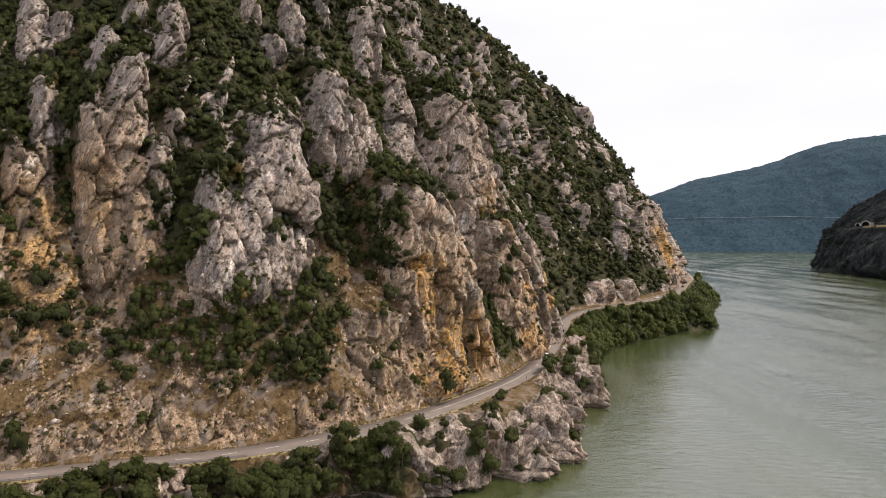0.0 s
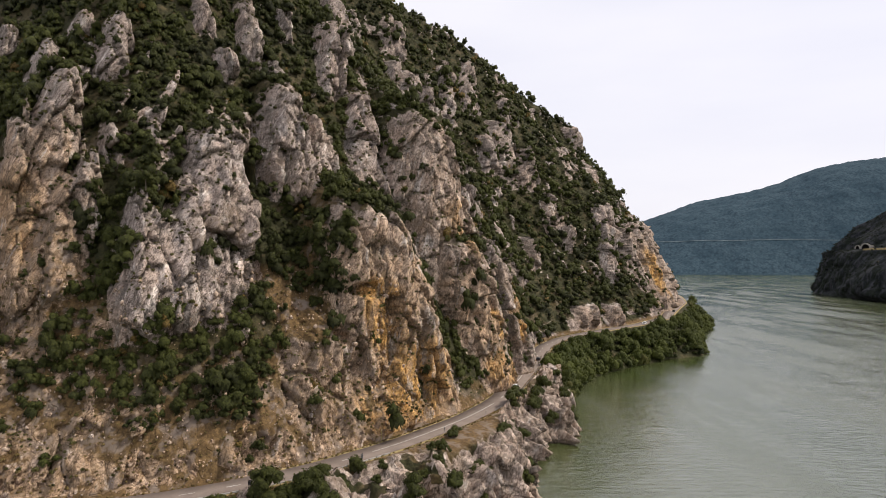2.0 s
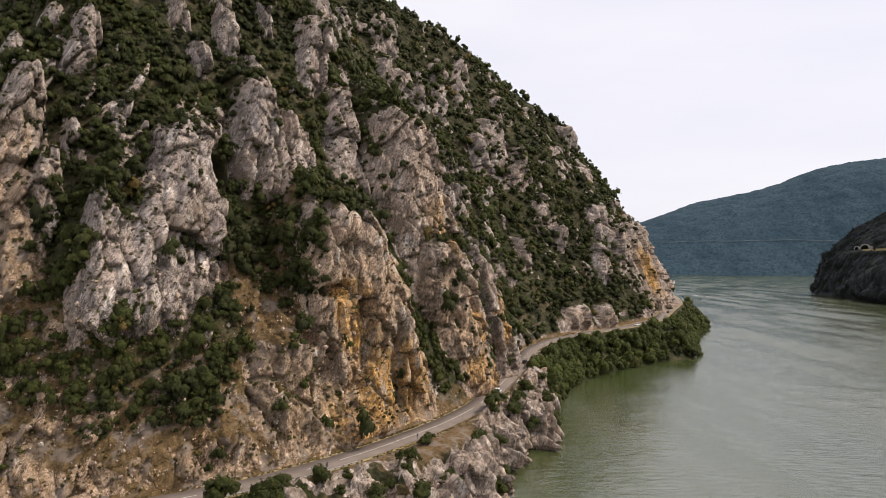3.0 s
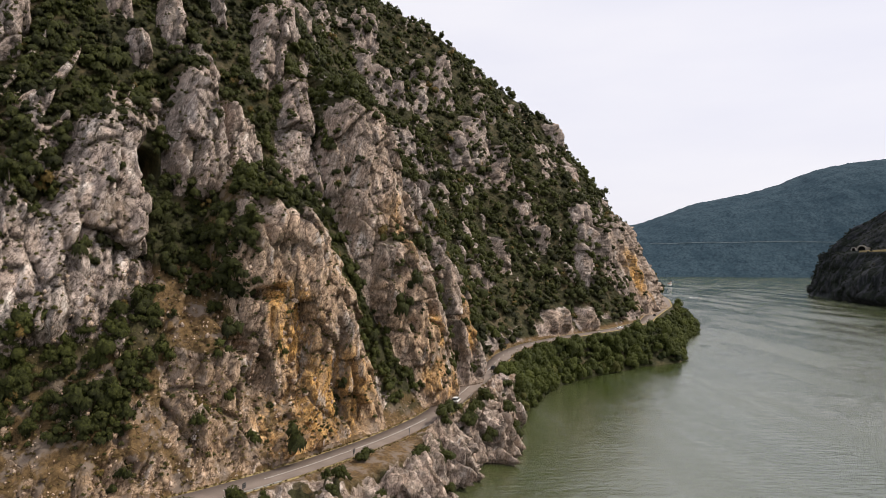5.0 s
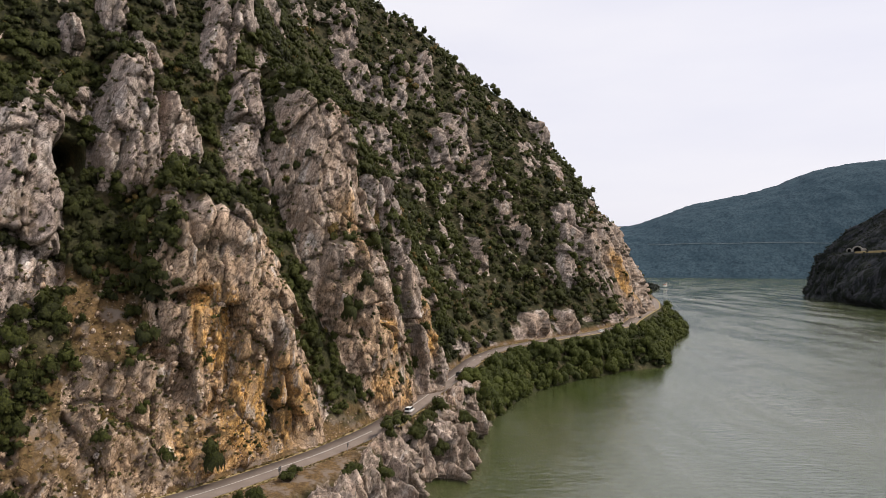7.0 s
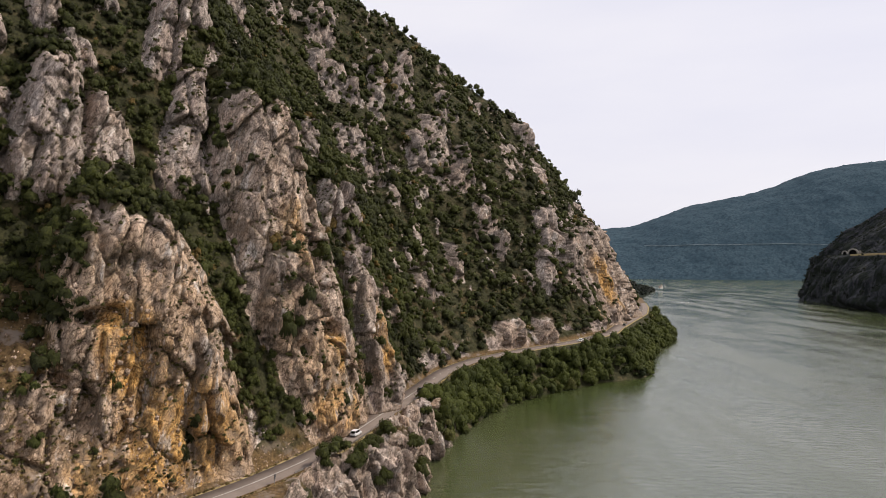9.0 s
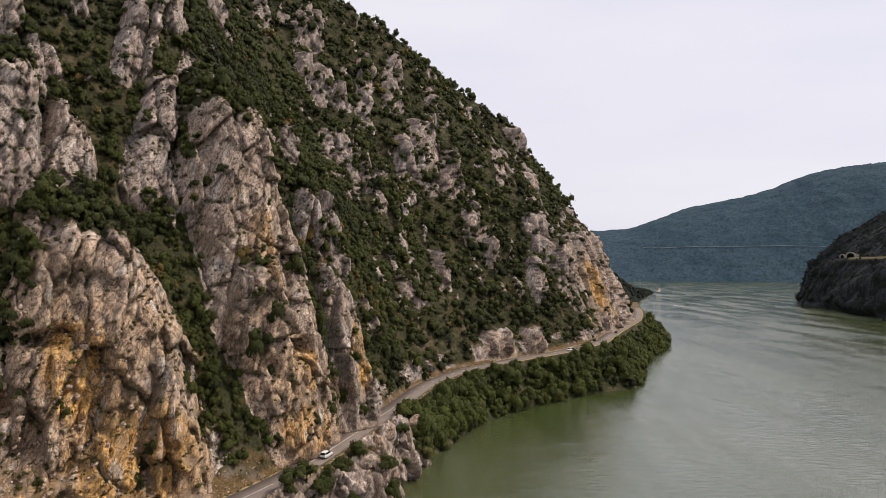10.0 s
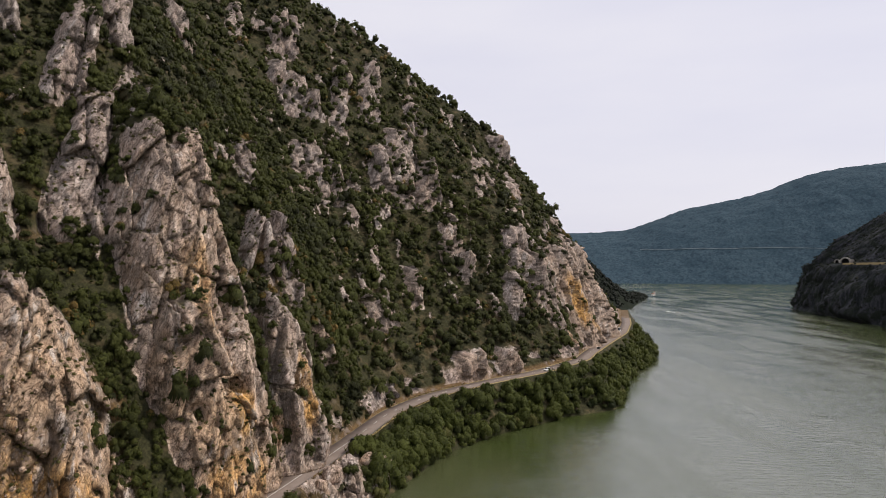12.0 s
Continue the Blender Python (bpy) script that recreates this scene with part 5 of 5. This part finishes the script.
# navigation mark on the bank
mast = tagged(new("navigation_mark"), "river navigation mast with black topmark and red-white board", "navigation mark")
part("pole", rod(bmesh.new(), (0, 0, -3), (0, 0, 9.0), 0.09, 0.06, 8), STEEL, mast)
part("topmark", box(bmesh.new(), 0.8, 0.8, 2.0, 0, 0, 5.6, 0.08), SIGN_BACK, mast, "black box topmark")
part("stay", rod(bmesh.new(), (-1.2, 0, 4.6), (0.9, 0, 4.6), 0.04, 0.04, 6), STEEL, mast)
board_red = part("board", box(bmesh.new(), 0.1, 1.6, 2.6, -1.5, 0, 0.9, 0.03), WHITE, mast, "white board with a red band")
part("band", box(bmesh.new(), 0.12, 1.62, 0.8, -1.5, 0, 0.7, 0.01), RED, board_red, "red band")
mx, my = to_xy(139.5, 117)
mast.matrix_basis = pose(mx, my, 4.0, 0, 0, -30)


def boulder(x, y, z, r, seed, label):
    bm = bmesh.new()
    bmesh.ops.create_icosphere(bm, subdivisions=4, radius=1.0)
    for v in bm.verts:
        p = v.co.copy()
        cut = noise.cell(p * 1.7 + Vector((seed, 0, 0)))
        k = 1 + 0.28 * noise.noise(p * 1.3 + Vector((seed, 3, 1))) + 0.16 * noise.noise(p * 3.1 + Vector((seed, 0, 5))) + 0.09 * cut
        v.co = Vector((p.x * k * r, p.y * k * r * 0.85, p.z * k * r * 1.05))
    me = bpy.data.meshes.new("boulder")
    bm.to_mesh(me)
    bm.free()
    me.materials.append(ROCK)
    ob = tagged(new("boulder", me), label, "boulder", "boulders by the road")
    ob.matrix_basis = pose(x, y, z, 12, 8, seed * 50)
    return ob


for k, (u, off, up, r) in enumerate(((210, -8.6, -0.6, 3.3), (218, -9.6, -1.6, 3.5), (203, -9.0, -2.2, 2.8), (226, -11.5, -3.6, 3.4), (233, -13.5, -6.5, 3.4), (194, -9.4, -3.0, 2.8))):
    p = on_road(u, off, up).translation
    boulder(p.x, p.y, p.z, r, k + 1, "large pale limestone boulder at the outer edge of the road")
for k in range(26):
    u = rng.uniform(20, 240)
    p = on_road(u, rng.uniform(4.9, 6.4), 0.1).translation
    r = rng.uniform(0.25, 0.7)
    boulder(p.x, p.y, p.z, r, k + 11, "small fallen rock at the cliff foot")

# ---- across the river ----
portal = tagged(new("tunnel_portal"), "grey concrete road tunnel portal in the headland", "tunnel portal")


def arch(name, r0, r1, depth, mat, y=0.0, x=0.0):
    bm = bmesh.new()
    n = 14
    outer = [(x + r1 * math.cos(math.pi * k / n), r1 * math.sin(math.pi * k / n) + 2.0) for k in range(n + 1)]
    inner = [(x + r0 * math.cos(math.pi * k / n), r0 * math.sin(math.pi * k / n) + 2.0) for k in range(n + 1)]
    outer, inner = [(x + r1, 0)] + outer + [(x - r1, 0)], [(x + r0, 0)] + inner + [(x - r0, 0)]
    fo, fi = [bm.verts.new((a, y, b)) for a, b in outer], [bm.verts.new((a, y, b)) for a, b in inner]
    bo, bi = [bm.verts.new((a, y + depth, b)) for a, b in outer], [bm.verts.new((a, y + depth, b)) for a, b in inner]
    for k in range(len(fo) - 1):
        bm.faces.new((fo[k], fo[k + 1], fi[k + 1], fi[k]))
        bm.faces.new((bo[k], bi[k], bi[k + 1], bo[k + 1]))
        bm.faces.new((fo[k], bo[k], bo[k + 1], fo[k + 1]))
        bm.faces.new((fi[k], fi[k + 1], bi[k + 1], bi[k]))
    return part(name, bm, mat, portal)


arch("ring", 5.2, 7.2, 9, CONCRETE)
arch("lining", 5.0, 5.2, 8, BORE, 0.3)
# a near-black panel closes the bore, painting the dark of its depth
part("bore", box(bmesh.new(), 10.6, 0.4, 9, 0, 8.0, 3.5), BORE, portal, "dark tunnel inside")
arch("ring", 2.6, 3.8, 7, CONCRETE, 0.5, -11.5)
part("bore", box(bmesh.new(), 5.4, 0.4, 5.4, -11.5, 6.5, 2.0), BORE, portal, "dark gallery opening")
part("wing_wall", box(bmesh.new(), 5.0, 2.0, 6.0, 10.0, 1.5, 2.8, 0.2), CONCRETE, portal)
qx, qy = head_place(np.array([0.745]), np.array([80.0]))
portal.matrix_basis = pose(float(qx[0]) - 9.0, float(qy[0]) - 3.0, 79.0, 0, 0, -38)

boat = tagged(new("motor_boat"), "small white motor boat on the river", "boat")
part("hull", loft([[(-3, -0.9, 0), (-3, 0.9, 0), (-3, 1.1, 0.8), (-3, -1.1, 0.8)], [(0, -1.0, -0.1), (0, 1.0, -0.1), (0, 1.25, 0.85), (0, -1.25, 0.85)], [(2.4, -0.5, 0), (2.4, 0.5, 0), (2.4, 0.8, 1.0), (2.4, -0.8, 1.0)], [(3.6, -0.05, 0.4), (3.6, 0.05, 0.4), (3.6, 0.08, 1.1), (3.6, -0.08, 1.1)]]), WHITE, boat)
part("cabin", loft([[(-1.2, -0.8, 0.8), (-1.2, 0.8, 0.8), (-1.2, 0.7, 1.8), (-1.2, -0.7, 1.8)], [(0.9, -0.8, 0.85), (0.9, 0.8, 0.85), (0.3, 0.7, 1.8), (0.3, -0.7, 1.8)]]), GLASS, boat, "dark glazed cabin")
part("outboard_motor", box(bmesh.new(), 0.4, 0.4, 0.8, -3.2, 0, 0.8, 0.08), SIGN_BACK, boat)
boat.matrix_basis = pose(457, 1138, 0.05, 0, 0, -75)
wu = np.linspace(0, 1, 24)
foam = np.concatenate([np.stack([-3.2 - 26 * wu, sg * (0.4 + 2.2 * wu), 0 * wu + 0.03], -1)[None] for sg in (-1, 1)], 0)
wake = tagged(new("boat_wake", mesh_of("boat_wake", foam.reshape(-1, 3), grid_faces(2, 24), FOAM)), "white foam trail behind the motor boat", "wake", kind="stuff")
wake.matrix_basis = boat.matrix_basis.copy()

chapel = tagged(new("riverside_chapel"), "small white church building on the far spur", "church")
part("wall", box(bmesh.new(), 16, 9, 8, 0, 0, 4, 0.1), WHITE, chapel)
bm = loft([[(-8.5, -5, 8), (-8.5, 5, 8), (-8.5, 0.1, 11.5), (-8.5, -0.1, 11.5)], [(8.5, -5, 8), (8.5, 5, 8), (8.5, 0.1, 11.5), (8.5, -0.1, 11.5)]])
part("roof", bm, ROOF_TILE, chapel, "red-brown tiled roof")
tower = part("tower", box(bmesh.new(), 5, 5, 16, 7, 0, 8, 0.1), WHITE, chapel)
part("spire", rod(bmesh.new(), (7, 0, 16), (7, 0, 22), 3.4, 0.1, 8), ROOF_TILE, tower, "pointed dark roof")
# near-black boxes on the wall paint the dark of the windows
for x in (-5, -1.5, 2):
    part("window", box(bmesh.new(), 1.2, 0.2, 2.4, x, -4.55, 4.2, 0.05), BORE, chapel, "dark window opening")
chapel.matrix_basis = pose(592, 1690, 3, 0, 0, 30) @ Matrix.Diagonal((0.6, 0.6, 0.5, 1))
